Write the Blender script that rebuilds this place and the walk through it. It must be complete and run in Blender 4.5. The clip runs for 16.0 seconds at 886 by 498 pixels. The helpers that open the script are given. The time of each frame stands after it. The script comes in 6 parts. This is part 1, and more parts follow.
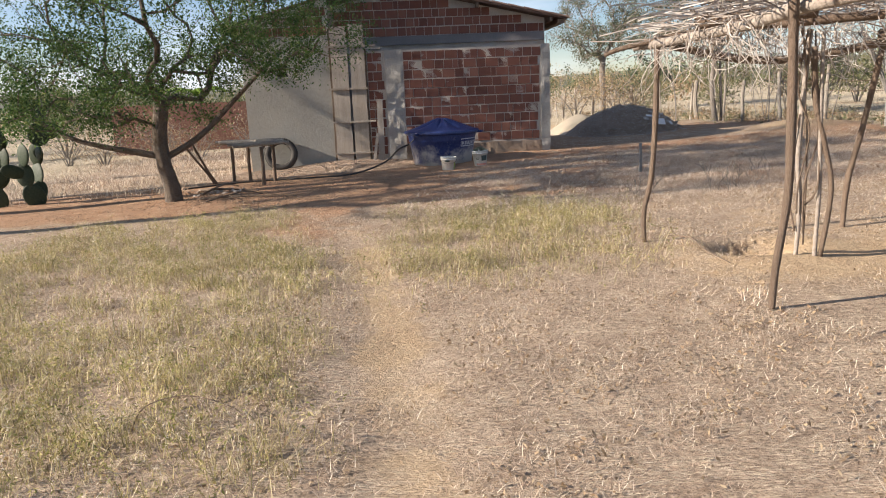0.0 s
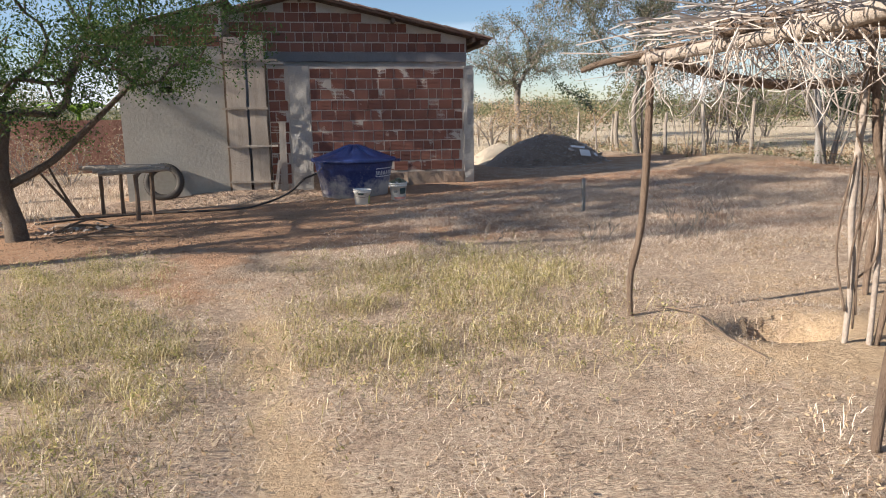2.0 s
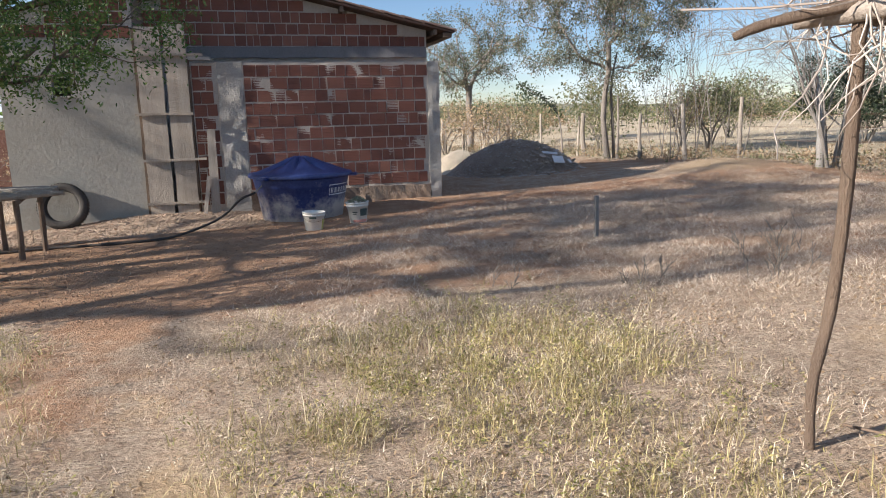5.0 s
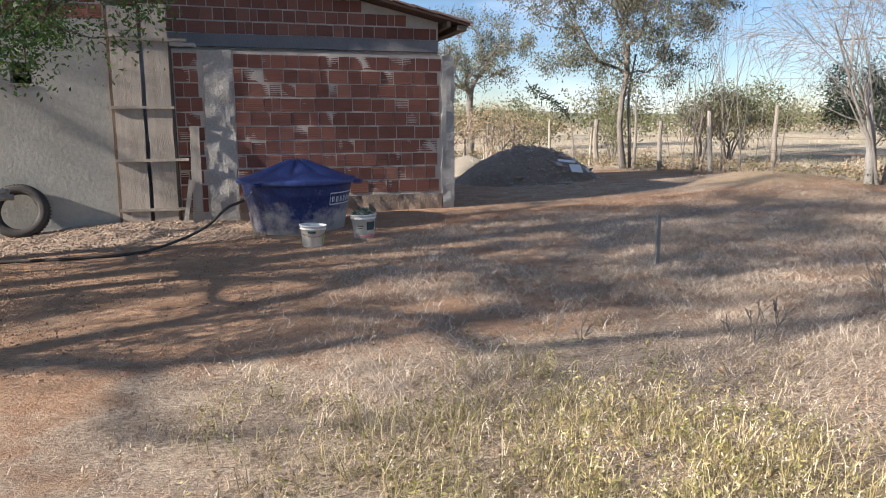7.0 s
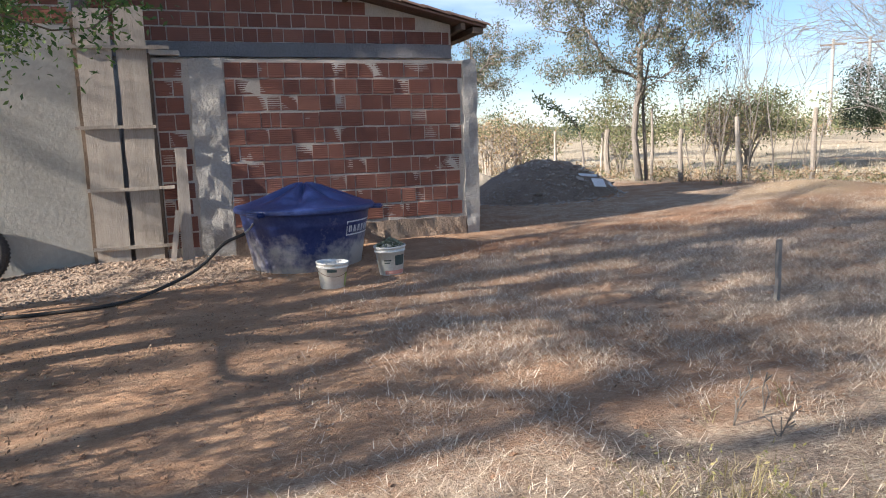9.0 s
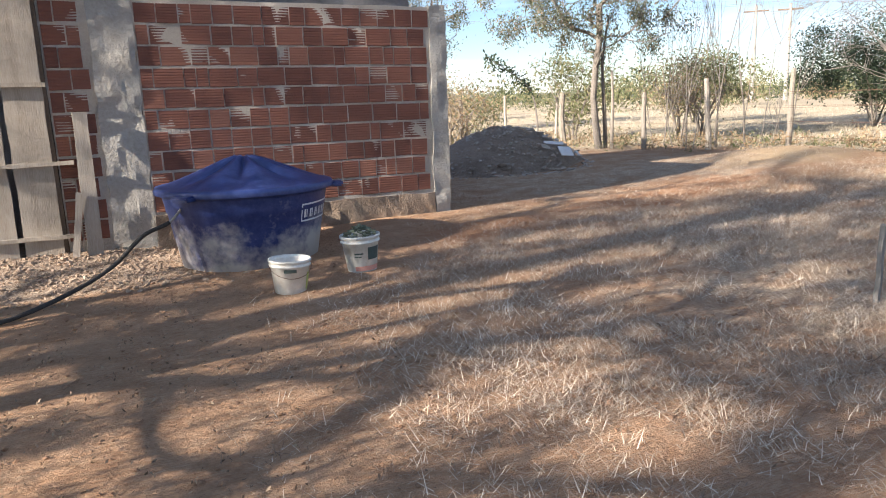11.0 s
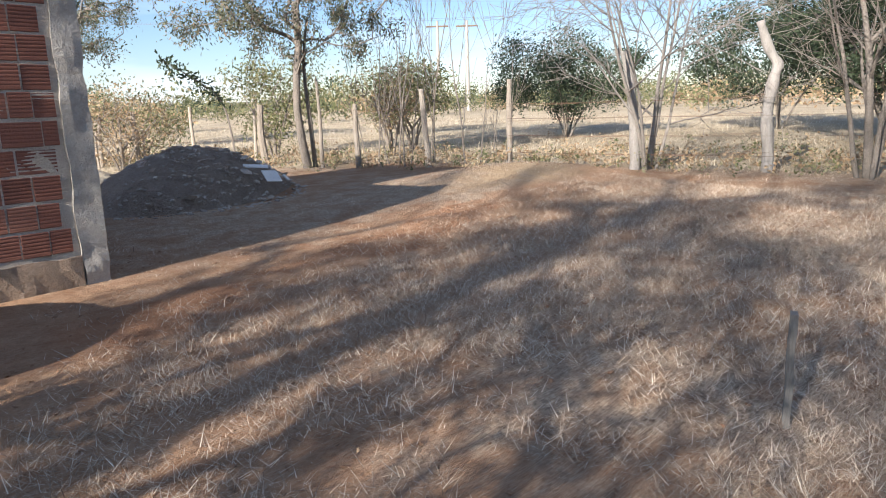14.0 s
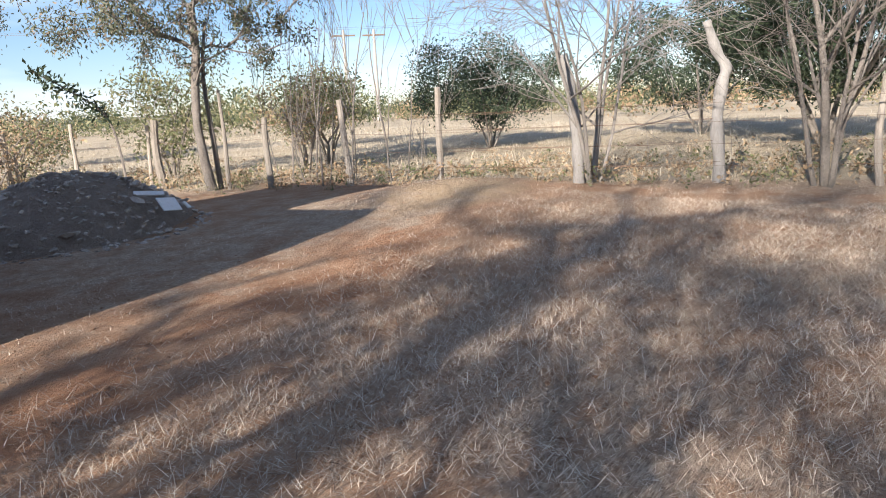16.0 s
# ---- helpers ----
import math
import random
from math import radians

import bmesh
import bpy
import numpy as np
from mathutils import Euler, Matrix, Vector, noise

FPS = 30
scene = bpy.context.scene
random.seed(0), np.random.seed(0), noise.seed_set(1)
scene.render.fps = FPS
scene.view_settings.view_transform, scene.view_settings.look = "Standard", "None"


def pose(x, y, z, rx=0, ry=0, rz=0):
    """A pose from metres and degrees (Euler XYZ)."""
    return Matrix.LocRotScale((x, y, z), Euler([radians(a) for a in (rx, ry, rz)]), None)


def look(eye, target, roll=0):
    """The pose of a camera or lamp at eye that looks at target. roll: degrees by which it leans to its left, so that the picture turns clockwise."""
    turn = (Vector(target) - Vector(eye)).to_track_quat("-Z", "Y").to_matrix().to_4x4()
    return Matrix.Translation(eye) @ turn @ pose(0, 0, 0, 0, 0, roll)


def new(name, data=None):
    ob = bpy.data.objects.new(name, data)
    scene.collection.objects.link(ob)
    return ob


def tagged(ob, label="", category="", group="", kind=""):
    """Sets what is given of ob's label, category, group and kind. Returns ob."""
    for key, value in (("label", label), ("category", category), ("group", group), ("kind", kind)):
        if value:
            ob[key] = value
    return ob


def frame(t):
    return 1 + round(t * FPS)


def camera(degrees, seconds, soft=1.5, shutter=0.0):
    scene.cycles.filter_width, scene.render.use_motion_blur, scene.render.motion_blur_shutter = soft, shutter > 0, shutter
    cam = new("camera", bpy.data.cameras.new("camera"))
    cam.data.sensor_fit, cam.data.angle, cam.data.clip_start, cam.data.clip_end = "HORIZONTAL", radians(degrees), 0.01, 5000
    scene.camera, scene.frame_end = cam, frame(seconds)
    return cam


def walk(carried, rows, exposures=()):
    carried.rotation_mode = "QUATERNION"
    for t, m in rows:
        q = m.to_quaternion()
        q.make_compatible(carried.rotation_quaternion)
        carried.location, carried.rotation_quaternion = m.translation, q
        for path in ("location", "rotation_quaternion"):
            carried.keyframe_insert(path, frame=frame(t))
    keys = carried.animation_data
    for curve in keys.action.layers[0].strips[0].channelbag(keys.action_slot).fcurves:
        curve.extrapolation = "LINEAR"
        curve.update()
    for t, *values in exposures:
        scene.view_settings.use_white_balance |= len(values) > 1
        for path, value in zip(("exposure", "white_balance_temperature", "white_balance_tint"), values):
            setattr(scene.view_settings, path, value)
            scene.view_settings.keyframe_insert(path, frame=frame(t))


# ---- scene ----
cam = camera(64.7, 16.0, soft=1.0)
METRES, EYE, TILT, LEAN, TURN = 12.0, 1.395, -3.4, 2.3, 0.0
ROWS = [
    (0.0, 0.0, 0.0, 0.0, -0.0, -9.36, 0.01),
    (0.5, -0.0062, 0.0391, 0.0023, -3.21, -8.09, 0.89),
    (1.0, -0.0121, 0.0769, 0.0035, -5.43, -5.11, 1.21),
    (1.5, -0.0097, 0.1149, 0.0024, -7.78, -6.69, 2.25),
    (2.0, -0.0085, 0.1463, 0.0063, -7.53, -7.26, -1.14),
    (2.5, -0.011, 0.1794, 0.0098, -8.46, -6.78, 0.23),
    (3.0, -0.0113, 0.2095, 0.0098, -8.06, -7.03, 0.63),
    (3.5, -0.013, 0.2397, 0.0122, -7.73, -7.96, -0.16),
    (6.0, -0.025, 0.3857, 0.0174, -15.02, -6.31, 0.27),
    (6.5, -0.0245, 0.4155, 0.0179, -12.0, -7.66, -0.71),
    (7.0, -0.0296, 0.4484, 0.0185, -13.66, -6.42, -1.35),
    (7.5, -0.0363, 0.4774, 0.0166, -9.15, -5.5, -0.51),
    (8.0, -0.0399, 0.5093, 0.0172, -6.19, -7.93, -1.68),
    (8.5, -0.0495, 0.5423, 0.0201, -11.82, -4.96, -0.23),
    (11.0, -0.0615, 0.7009, 0.0249, -21.89, -7.66, 0.98),
    (11.5, -0.0585, 0.7323, 0.0277, -32.09, -7.58, 1.72),
    (12.0, -0.0405, 0.7632, 0.0301, -37.03, -6.98, 4.03),
    (12.5, -0.028, 0.7926, 0.0306, -36.67, -5.6, 1.98),
    (13.0, -0.0122, 0.8176, 0.0363, -43.17, -6.62, 2.57),
    (13.5, 0.0135, 0.8411, 0.0402, -46.44, -6.45, 4.9),
    (14.0, 0.0292, 0.8614, 0.0427, -46.0, -7.68, 2.65),
    (14.5, 0.0394, 0.886, 0.0472, -52.34, -7.03, 2.37),
    (15.0, 0.0506, 0.9063, 0.0493, -50.83, -5.71, 1.98),
    (15.5, 0.0705, 0.9239, 0.0524, -50.09, -6.49, 3.5),
    (16.0, 0.0859, 0.9402, 0.052, -53.36, -7.35, 4.2),
]
walk(cam, [(t, pose(0, 0, EYE, TILT, LEAN, TURN) @ pose(METRES * x, METRES * y, METRES * z, 90 + pitch, roll, yaw)) for t, x, y, z, yaw, pitch, roll in ROWS],
     [(0.0, 1.17, 6350, 13), (3.5, 1.15, 6050, 13), (6.0, 1.2, 5950, 12), (8.5, 1.42, 5950, 12), (11.0, 1.74, 6250, 12), (13.0, 1.47, 6050, 12), (16.0, 1.34, 6000, 13)])

# ---- world, sun, exposure ----
SUN_AZ, SUN_EL = 8.5, 24.0          # the way the light travels, and its height, in degrees
world = bpy.data.worlds.new("sky_world")
scene.world = world
world.use_nodes = True
wn = world.node_tree.nodes
sky = wn.new("ShaderNodeTexSky")
sky.sky_type = "NISHITA"
sky.sun_disc = False
sky.sun_elevation = radians(SUN_EL)
sky.sun_rotation = radians(270 - SUN_AZ)
sky.air_density, sky.dust_density, sky.ozone_density = 1.0, 0.1, 2.6
wn["Background"].inputs["Strength"].default_value = 0.057
tint = wn.new("ShaderNodeMix")
tint.data_type, tint.blend_type = "RGBA", "MULTIPLY"
tint.inputs[0].default_value, tint.inputs[7].default_value = 1.0, (0.97, 0.98, 1.03, 1)
world.node_tree.links.new(sky.outputs["Color"], tint.inputs[6])
# thin streaks of cloud, brighter than the sky behind them
ctc = wn.new("ShaderNodeTexCoord")
cmap = wn.new("ShaderNodeMapping")
cmap.inputs["Scale"].default_value = (1.6, 1.6, 9.0)
cnoise = wn.new("ShaderNodeTexNoise")
cnoise.inputs["Scale"].default_value, cnoise.inputs["Detail"].default_value = 1.7, 6.0
crange = wn.new("ShaderNodeMapRange")
crange.inputs["From Min"].default_value, crange.inputs["From Max"].default_value, crange.inputs["To Max"].default_value = 0.46, 0.72, 0.6
cloud = wn.new("ShaderNodeMix")
cloud.data_type = "RGBA"
cloud.inputs[7].default_value = (9.2, 9.9, 10.8, 1)
for a_, b_ in ((ctc.outputs["Generated"], cmap.inputs["Vector"]), (cmap.outputs["Vector"], cnoise.inputs["Vector"]), (cnoise.outputs["Fac"], crange.inputs["Value"]), (crange.outputs["Result"], cloud.inputs[0]), (tint.outputs[2], cloud.inputs[6])):
    world.node_tree.links.new(a_, b_)
world.node_tree.links.new(cloud.outputs[2], wn["Background"].inputs["Color"])
sun_way = Vector((math.cos(radians(SUN_EL)) * math.cos(radians(SUN_AZ)), math.cos(radians(SUN_EL)) * math.sin(radians(SUN_AZ)), -math.sin(radians(SUN_EL))))
sun_data = bpy.data.lights.new("sun", "SUN")
sun_data.energy, sun_data.angle, sun_data.color = 5.0, radians(0.55), (1.0, 0.875, 0.71)
sun = new("sun", sun_data)
sun.matrix_world = look(Vector((-30, 0, 20)), Vector((-30, 0, 20)) + sun_way)


# ---- materials ----
def nodes_of(name):
    m = bpy.data.materials.new(name)
    m.use_nodes = True
    nt = m.node_tree
    return m, nt, nt.nodes["Principled BSDF"]


def mix(nt, fac, a, b, blend="MIX"):
    n = nt.nodes.new("ShaderNodeMix")
    n.data_type, n.blend_type = "RGBA", blend
    for sock, val in ((n.inputs[0], fac), (n.inputs[6], a), (n.inputs[7], b)):
        if isinstance(val, (tuple, list)):
            sock.default_value = (*val, 1) if len(val) == 3 else val
        elif isinstance(val, (int, float)):
            sock.default_value = val
        else:
            nt.links.new(val, sock)
    return n.outputs[2]


def noise_of(nt, vec, scale, detail=4.0, rough=0.6, lo=0.35, hi=0.65):
    n = nt.nodes.new("ShaderNodeTexNoise")
    n.inputs["Scale"].default_value, n.inputs["Detail"].default_value, n.inputs["Roughness"].default_value = scale, detail, rough
    if vec is not None:
        nt.links.new(vec, n.inputs["Vector"])
    r = nt.nodes.new("ShaderNodeMapRange")
    r.inputs["From Min"].default_value, r.inputs["From Max"].default_value = lo, hi
    nt.links.new(n.outputs["Fac"], r.inputs["Value"])
    return r.outputs["Result"]


def math_of(nt, op, a, b=0.0):
    n = nt.nodes.new("ShaderNodeMath")
    n.operation = op
    for sock, val in zip(n.inputs, (a, b)):
        if isinstance(val, (int, float)):
            sock.default_value = val
        else:
            nt.links.new(val, sock)
    return n.outputs[0]


def bump_of(nt, bsdf, height, strength, distance):
    b = nt.nodes.new("ShaderNodeBump")
    b.inputs["Strength"].default_value, b.inputs["Distance"].default_value = strength, distance
    nt.links.new(height, b.inputs["Height"])
    nt.links.new(b.outputs["Normal"], bsdf.inputs["Normal"])


def place_of(nt, stretch=(1, 1, 1)):
    """Object coordinates, shifted by each object's random number."""
    tc = nt.nodes.new("ShaderNodeTexCoord")
    oi = nt.nodes.new("ShaderNodeObjectInfo")
    mp = nt.nodes.new("ShaderNodeMapping")
    mp.inputs["Scale"].default_value = stretch
    nt.links.new(tc.outputs["Object"], mp.inputs["Vector"])
    s = nt.nodes.new("ShaderNodeVectorMath")
    s.operation = "MULTIPLY_ADD"
    nt.links.new(oi.outputs["Random"], s.inputs[0])
    s.inputs[1].default_value = (37, 23, 51)
    nt.links.new(mp.outputs["Vector"], s.inputs[2])
    return s.outputs[0], oi.outputs["Random"]


def surface(name, a, b, c, large=2.0, fine=30.0, rough=0.85, bump=0.4, depth=0.01, stretch=(1, 1, 1), vary=0.0, metal=0.0, gloss=0.3):
    """Two noises, three colours, relief; vary: brightness by object."""
    m, nt, bs = nodes_of(name)
    vec, rnd = place_of(nt, stretch)
    col = mix(nt, noise_of(nt, vec, large), a, b)
    f = noise_of(nt, vec, fine, 6.0, 0.7)
    col = mix(nt, math_of(nt, "MULTIPLY", f, 0.6), col, c)
    if vary:
        v = math_of(nt, "ADD", math_of(nt, "MULTIPLY", rnd, 2 * vary), 1 - vary)
        col = mix(nt, 1.0, col, v, "MULTIPLY")
    nt.links.new(col, bs.inputs["Base Color"])
    bs.inputs["Roughness"].default_value, bs.inputs["Metallic"].default_value = rough, metal
    bs.inputs["Specular IOR Level"].default_value = gloss
    bump_of(nt, bs, f, bump, depth)
    return m


def foliage(name, cols, through_light=0.35, rough=0.6):
    """Leaf or blade: colour by island, some light passes through."""
    m, nt, bs = nodes_of(name)
    g = nt.nodes.new("ShaderNodeNewGeometry")
    ramp = nt.nodes.new("ShaderNodeValToRGB")
    el = ramp.color_ramp.elements
    while len(el) < len(cols):
        el.new(0.5)
    for i, c in enumerate(cols):
        el[i].position, el[i].color = i / (len(cols) - 1), (*c, 1)
    nt.links.new(g.outputs["Random Per Island"], ramp.inputs["Fac"])
    big = noise_of(nt, g.outputs["Position"], 0.7, 3.0, 0.6, 0.3, 0.7)
    v = math_of(nt, "ADD", math_of(nt, "MULTIPLY", big, 0.5), 0.75)
    col = mix(nt, 1.0, ramp.outputs["Color"], v, "MULTIPLY")
    nt.links.new(col, bs.inputs["Base Color"])
    bs.inputs["Roughness"].default_value = rough
    bs.inputs["Specular IOR Level"].default_value = 0.25
    tr = nt.nodes.new("ShaderNodeBsdfTranslucent")
    nt.links.new(col, tr.inputs["Color"])
    mx = nt.nodes.new("ShaderNodeMixShader")
    mx.inputs[0].default_value = through_light
    out = nt.nodes["Material Output"]
    nt.links.new(bs.outputs[0], mx.inputs[1])
    nt.links.new(tr.outputs[0], mx.inputs[2])
    nt.links.new(mx.outputs[0], out.inputs["Surface"])
    return m


def ground_material():
    m, nt, bs = nodes_of("soil_and_litter")
    g = nt.nodes.new("ShaderNodeNewGeometry")
    pos = g.outputs["Position"]

    def attr(n):
        a = nt.nodes.new("ShaderNodeAttribute")
        a.attribute_name = n
        return a.outputs["Fac"]
    fine = noise_of(nt, pos, 26.0, 8.0, 0.75)
    mid = noise_of(nt, pos, 3.1, 5.0, 0.65)
    big = noise_of(nt, pos, 0.6, 3.0, 0.6)
    litter = mix(nt, mid, (0.41, 0.305, 0.22), (0.28, 0.20, 0.14))
    litter = mix(nt, math_of(nt, "MULTIPLY", fine, 0.55), litter, (0.56, 0.45, 0.345))
    sand = mix(nt, mid, (0.55, 0.42, 0.275), (0.45, 0.325, 0.205))
    sand = mix(nt, math_of(nt, "MULTIPLY", fine, 0.35), sand, (0.60, 0.47, 0.32))
    red = mix(nt, mid, (0.44, 0.265, 0.16), (0.30, 0.165, 0.095))
    red = mix(nt, math_of(nt, "MULTIPLY", fine, 0.4), red, (0.55, 0.38, 0.255))
    clay = mix(nt, mid, (0.41, 0.225, 0.13), (0.29, 0.15, 0.085))
    clay = mix(nt, math_of(nt, "MULTIPLY", fine, 0.4), clay, (0.52, 0.31, 0.19))
    far = mix(nt, big, (0.54, 0.465, 0.345), (0.43, 0.36, 0.255))
    gravel = mix(nt, noise_of(nt, pos, 55.0, 6.0, 0.8, 0.42, 0.58), (0.25, 0.16, 0.11), (0.56, 0.46, 0.36))
    # straw: thin pale stalks lying in several directions, shadow between them painted as dark gaps
    stalks, gaps = None, None
    for turn, across, along in ((0.3, 150, 13), (1.4, 170, 15), (2.3, 140, 12), (2.9, 190, 18)):
        mp = nt.nodes.new("ShaderNodeMapping")
        mp.inputs["Rotation"].default_value = (0, 0, turn)
        mp.inputs["Scale"].default_value = (along, across, 60)
        nt.links.new(pos, mp.inputs["Vector"])
        line_ = noise_of(nt, mp.outputs["Vector"], 1.0, 1.5, 0.5, 0.56, 0.66)
        stalks = line_ if stalks is None else math_of(nt, "MAXIMUM", stalks, line_)
    gaps = noise_of(nt, pos, 38.0, 3.0, 0.7, 0.46, 0.60)
    cover = noise_of(nt, pos, 5.0, 4.0, 0.65, 0.30, 0.62)

    def strawed(base, amount):
        c = mix(nt, math_of(nt, "MULTIPLY", gaps, 0.5 * amount), base, (0.10, 0.068, 0.05))
        return mix(nt, math_of(nt, "MULTIPLY", math_of(nt, "MULTIPLY", stalks, cover), 0.8 * amount), c, (0.70, 0.58, 0.43))
    litter = strawed(litter, 1.0)
    red = strawed(red, 0.35)
    far = strawed(far, 0.55)
    sand = mix(nt, math_of(nt, "MULTIPLY", gaps, 0.22), sand, (0.20, 0.13, 0.08))
    col = litter
    edge = math_of(nt, "MULTIPLY", math_of(nt, "SUBTRACT", mid, 0.5), 0.5)
    for name, shade in (("far", far), ("yard", red), ("clay", clay), ("path", sand), ("gravel", gravel)):
        f = math_of(nt, "ADD", attr(name), math_of(nt, "MULTIPLY", edge, 0.8))
        r = nt.nodes.new("ShaderNodeMapRange")
        r.interpolation_type = "SMOOTHSTEP"
        r.inputs["From Min"].default_value, r.inputs["From Max"].default_value = 0.25, 0.75
        nt.links.new(f, r.inputs["Value"])
        col = mix(nt, r.outputs["Result"], col, shade)
    nt.links.new(col, bs.inputs["Base Color"])
    bs.inputs["Roughness"].default_value = 0.95
    bs.inputs["Specular IOR Level"].default_value = 0.1
    h = math_of(nt, "ADD", math_of(nt, "ADD", math_of(nt, "MULTIPLY", fine, 0.4), mid), math_of(nt, "MULTIPLY", stalks, 0.25))
    bump_of(nt, bs, h, 0.8, 0.03)
    return m


def brick_material():
    m, nt, bs = nodes_of("fired_clay_brick")
    vec, rnd = place_of(nt)
    ramp = nt.nodes.new("ShaderNodeValToRGB")
    el = ramp.color_ramp.elements
    el.new(0.35), el.new(0.7)
    for e, (p, c) in zip(el, ((0.0, (0.12, 0.055, 0.044)), (0.35, (0.17, 0.077, 0.058)), (0.75, (0.21, 0.095, 0.07)), (1.0, (0.27, 0.13, 0.092)))):
        e.position, e.color = p, (*c, 1)
    nt.links.new(rnd, ramp.inputs["Fac"])
    f = noise_of(nt, vec, 34.0, 6.0, 0.7)
    col = mix(nt, math_of(nt, "MULTIPLY", noise_of(nt, vec, 7.0, 4.0, 0.6), 0.5), ramp.outputs["Color"], (0.22, 0.095, 0.068))
    col = mix(nt, math_of(nt, "MULTIPLY", noise_of(nt, vec, 5.0, 5.0, 0.7, 0.74, 0.84), 0.1), col, (0.40, 0.32, 0.27))
    nt.links.new(col, bs.inputs["Base Color"])
    bs.inputs["Roughness"].default_value = 0.9
    bs.inputs["Specular IOR Level"].default_value = 0.2
    bump_of(nt, bs, f, 0.5, 0.006)
    return m


def tank_material():
    """Blue plastic with pale splashed dirt low on the side."""
    m, nt, bs = nodes_of("blue_plastic_dusty")
    tc = nt.nodes.new("ShaderNodeTexCoord")
    sep = nt.nodes.new("ShaderNodeSeparateXYZ")
    nt.links.new(tc.outputs["Object"], sep.inputs[0])
    n1 = noise_of(nt, tc.outputs["Object"], 2.6, 4.0, 0.6, 0.3, 0.7)
    n2 = noise_of(nt, tc.outputs["Object"], 22.0, 6.0, 0.7)
    blue = mix(nt, n2, (0.010, 0.026, 0.125), (0.015, 0.038, 0.165))
    h = math_of(nt, "ADD", math_of(nt, "MULTIPLY", n1, 0.5), math_of(nt, "MULTIPLY", n2, 0.08))
    low = math_of(nt, "SUBTRACT", h, math_of(nt, "MULTIPLY", sep.outputs[2], 0.95))
    r = nt.nodes.new("ShaderNodeMapRange")
    r.inputs["From Min"].default_value, r.inputs["From Max"].default_value, r.inputs["To Max"].default_value = -0.08, 0.2, 0.85
    nt.links.new(low, r.inputs["Value"])
    col = mix(nt, r.outputs["Result"], blue, (0.52, 0.49, 0.45))
    col = mix(nt, math_of(nt, "MULTIPLY", n2, 0.06), col, (0.35, 0.33, 0.33))
    nt.links.new(col, bs.inputs["Base Color"])
    bs.inputs["Roughness"].default_value = 0.42
    bump_of(nt, bs, n2, 0.15, 0.004)
    return m


M_GROUND = ground_material()
M_BRICK = brick_material()
M_TANK = tank_material()
M_PLINTH = surface("earth_stained_cement", (0.27, 0.20, 0.15), (0.20, 0.145, 0.11), (0.36, 0.29, 0.23), 3, 40, 0.95, 0.8, 0.02)
M_MORTAR = surface("lime_mortar", (0.56, 0.51, 0.455), (0.43, 0.38, 0.33), (0.64, 0.60, 0.54), 3, 60, 0.95, 0.8, 0.02)
M_CONCRETE = surface("rough_concrete", (0.36, 0.345, 0.32), (0.29, 0.275, 0.25), (0.46, 0.44, 0.41), 2.2, 28, 0.92, 0.7, 0.015)
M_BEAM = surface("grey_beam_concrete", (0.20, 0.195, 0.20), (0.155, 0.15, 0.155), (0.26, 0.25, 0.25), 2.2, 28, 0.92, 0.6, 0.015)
M_PLASTER = surface("grey_cement_plaster", (0.36, 0.35, 0.315), (0.29, 0.28, 0.25), (0.41, 0.395, 0.36), 1.1, 18, 0.9, 0.25, 0.01)
M_PLANK = surface("weathered_board", (0.36, 0.31, 0.26), (0.25, 0.21, 0.17), (0.45, 0.41, 0.36), 2.0, 30, 0.88, 0.6, 0.008, (6, 6, 0.5), 0.15)
M_DARKWOOD = surface("dark_old_wood", (0.15, 0.105, 0.075), (0.10, 0.07, 0.05), (0.22, 0.17, 0.13), 3, 40, 0.88, 0.6, 0.008, (3, 3, 1), 0.2)
M_POST = surface("grey_fence_wood", (0.38, 0.33, 0.28), (0.26, 0.22, 0.18), (0.50, 0.46, 0.40), 3, 36, 0.9, 0.8, 0.012, (4, 4, 0.7), 0.2)
M_PALEPOST = surface("pale_bare_wood", (0.31, 0.295, 0.275), (0.21, 0.195, 0.18), (0.41, 0.395, 0.375), 3, 30, 0.88, 0.7, 0.012, (4, 4, 0.7), 0.08)
M_POLEWOOD = surface("brown_pole_bark", (0.22, 0.155, 0.11), (0.155, 0.105, 0.075), (0.32, 0.25, 0.19), 5, 40, 0.9, 0.9, 0.012, (4, 4, 0.9), 0.15)
M_LOG = surface("peeled_log", (0.33, 0.28, 0.235), (0.24, 0.20, 0.165), (0.44, 0.39, 0.34), 4, 40, 0.85, 0.6, 0.01)
M_TWIG = foliage("dry_twigs", [(0.28, 0.235, 0.20), (0.44, 0.39, 0.345), (0.60, 0.56, 0.51)], 0.05, 0.85)
M_BARK = surface("brown_tree_bark", (0.17, 0.135, 0.105), (0.11, 0.085, 0.065), (0.25, 0.21, 0.17), 6, 45, 0.92, 1.0, 0.02)
M_GREYBARK = surface("grey_tree_bark", (0.25, 0.22, 0.19), (0.17, 0.15, 0.13), (0.35, 0.315, 0.28), 6, 40, 0.92, 1.0, 0.015)
M_WHITEWASH = surface("pale_grey_bark", (0.27, 0.245, 0.22), (0.19, 0.17, 0.15), (0.36, 0.335, 0.305), 6, 40, 0.92, 0.8, 0.01)
M_ROOFTILE = surface("old_clay_tile", (0.17, 0.10, 0.075), (0.11, 0.07, 0.055), (0.25, 0.17, 0.13), 4, 40, 0.9, 0.6, 0.01, (1, 1, 1), 0.25)
M_RUBBER = surface("worn_rubber", (0.028, 0.026, 0.026), (0.045, 0.042, 0.04), (0.09, 0.08, 0.07), 5, 60, 0.75, 0.5, 0.006)
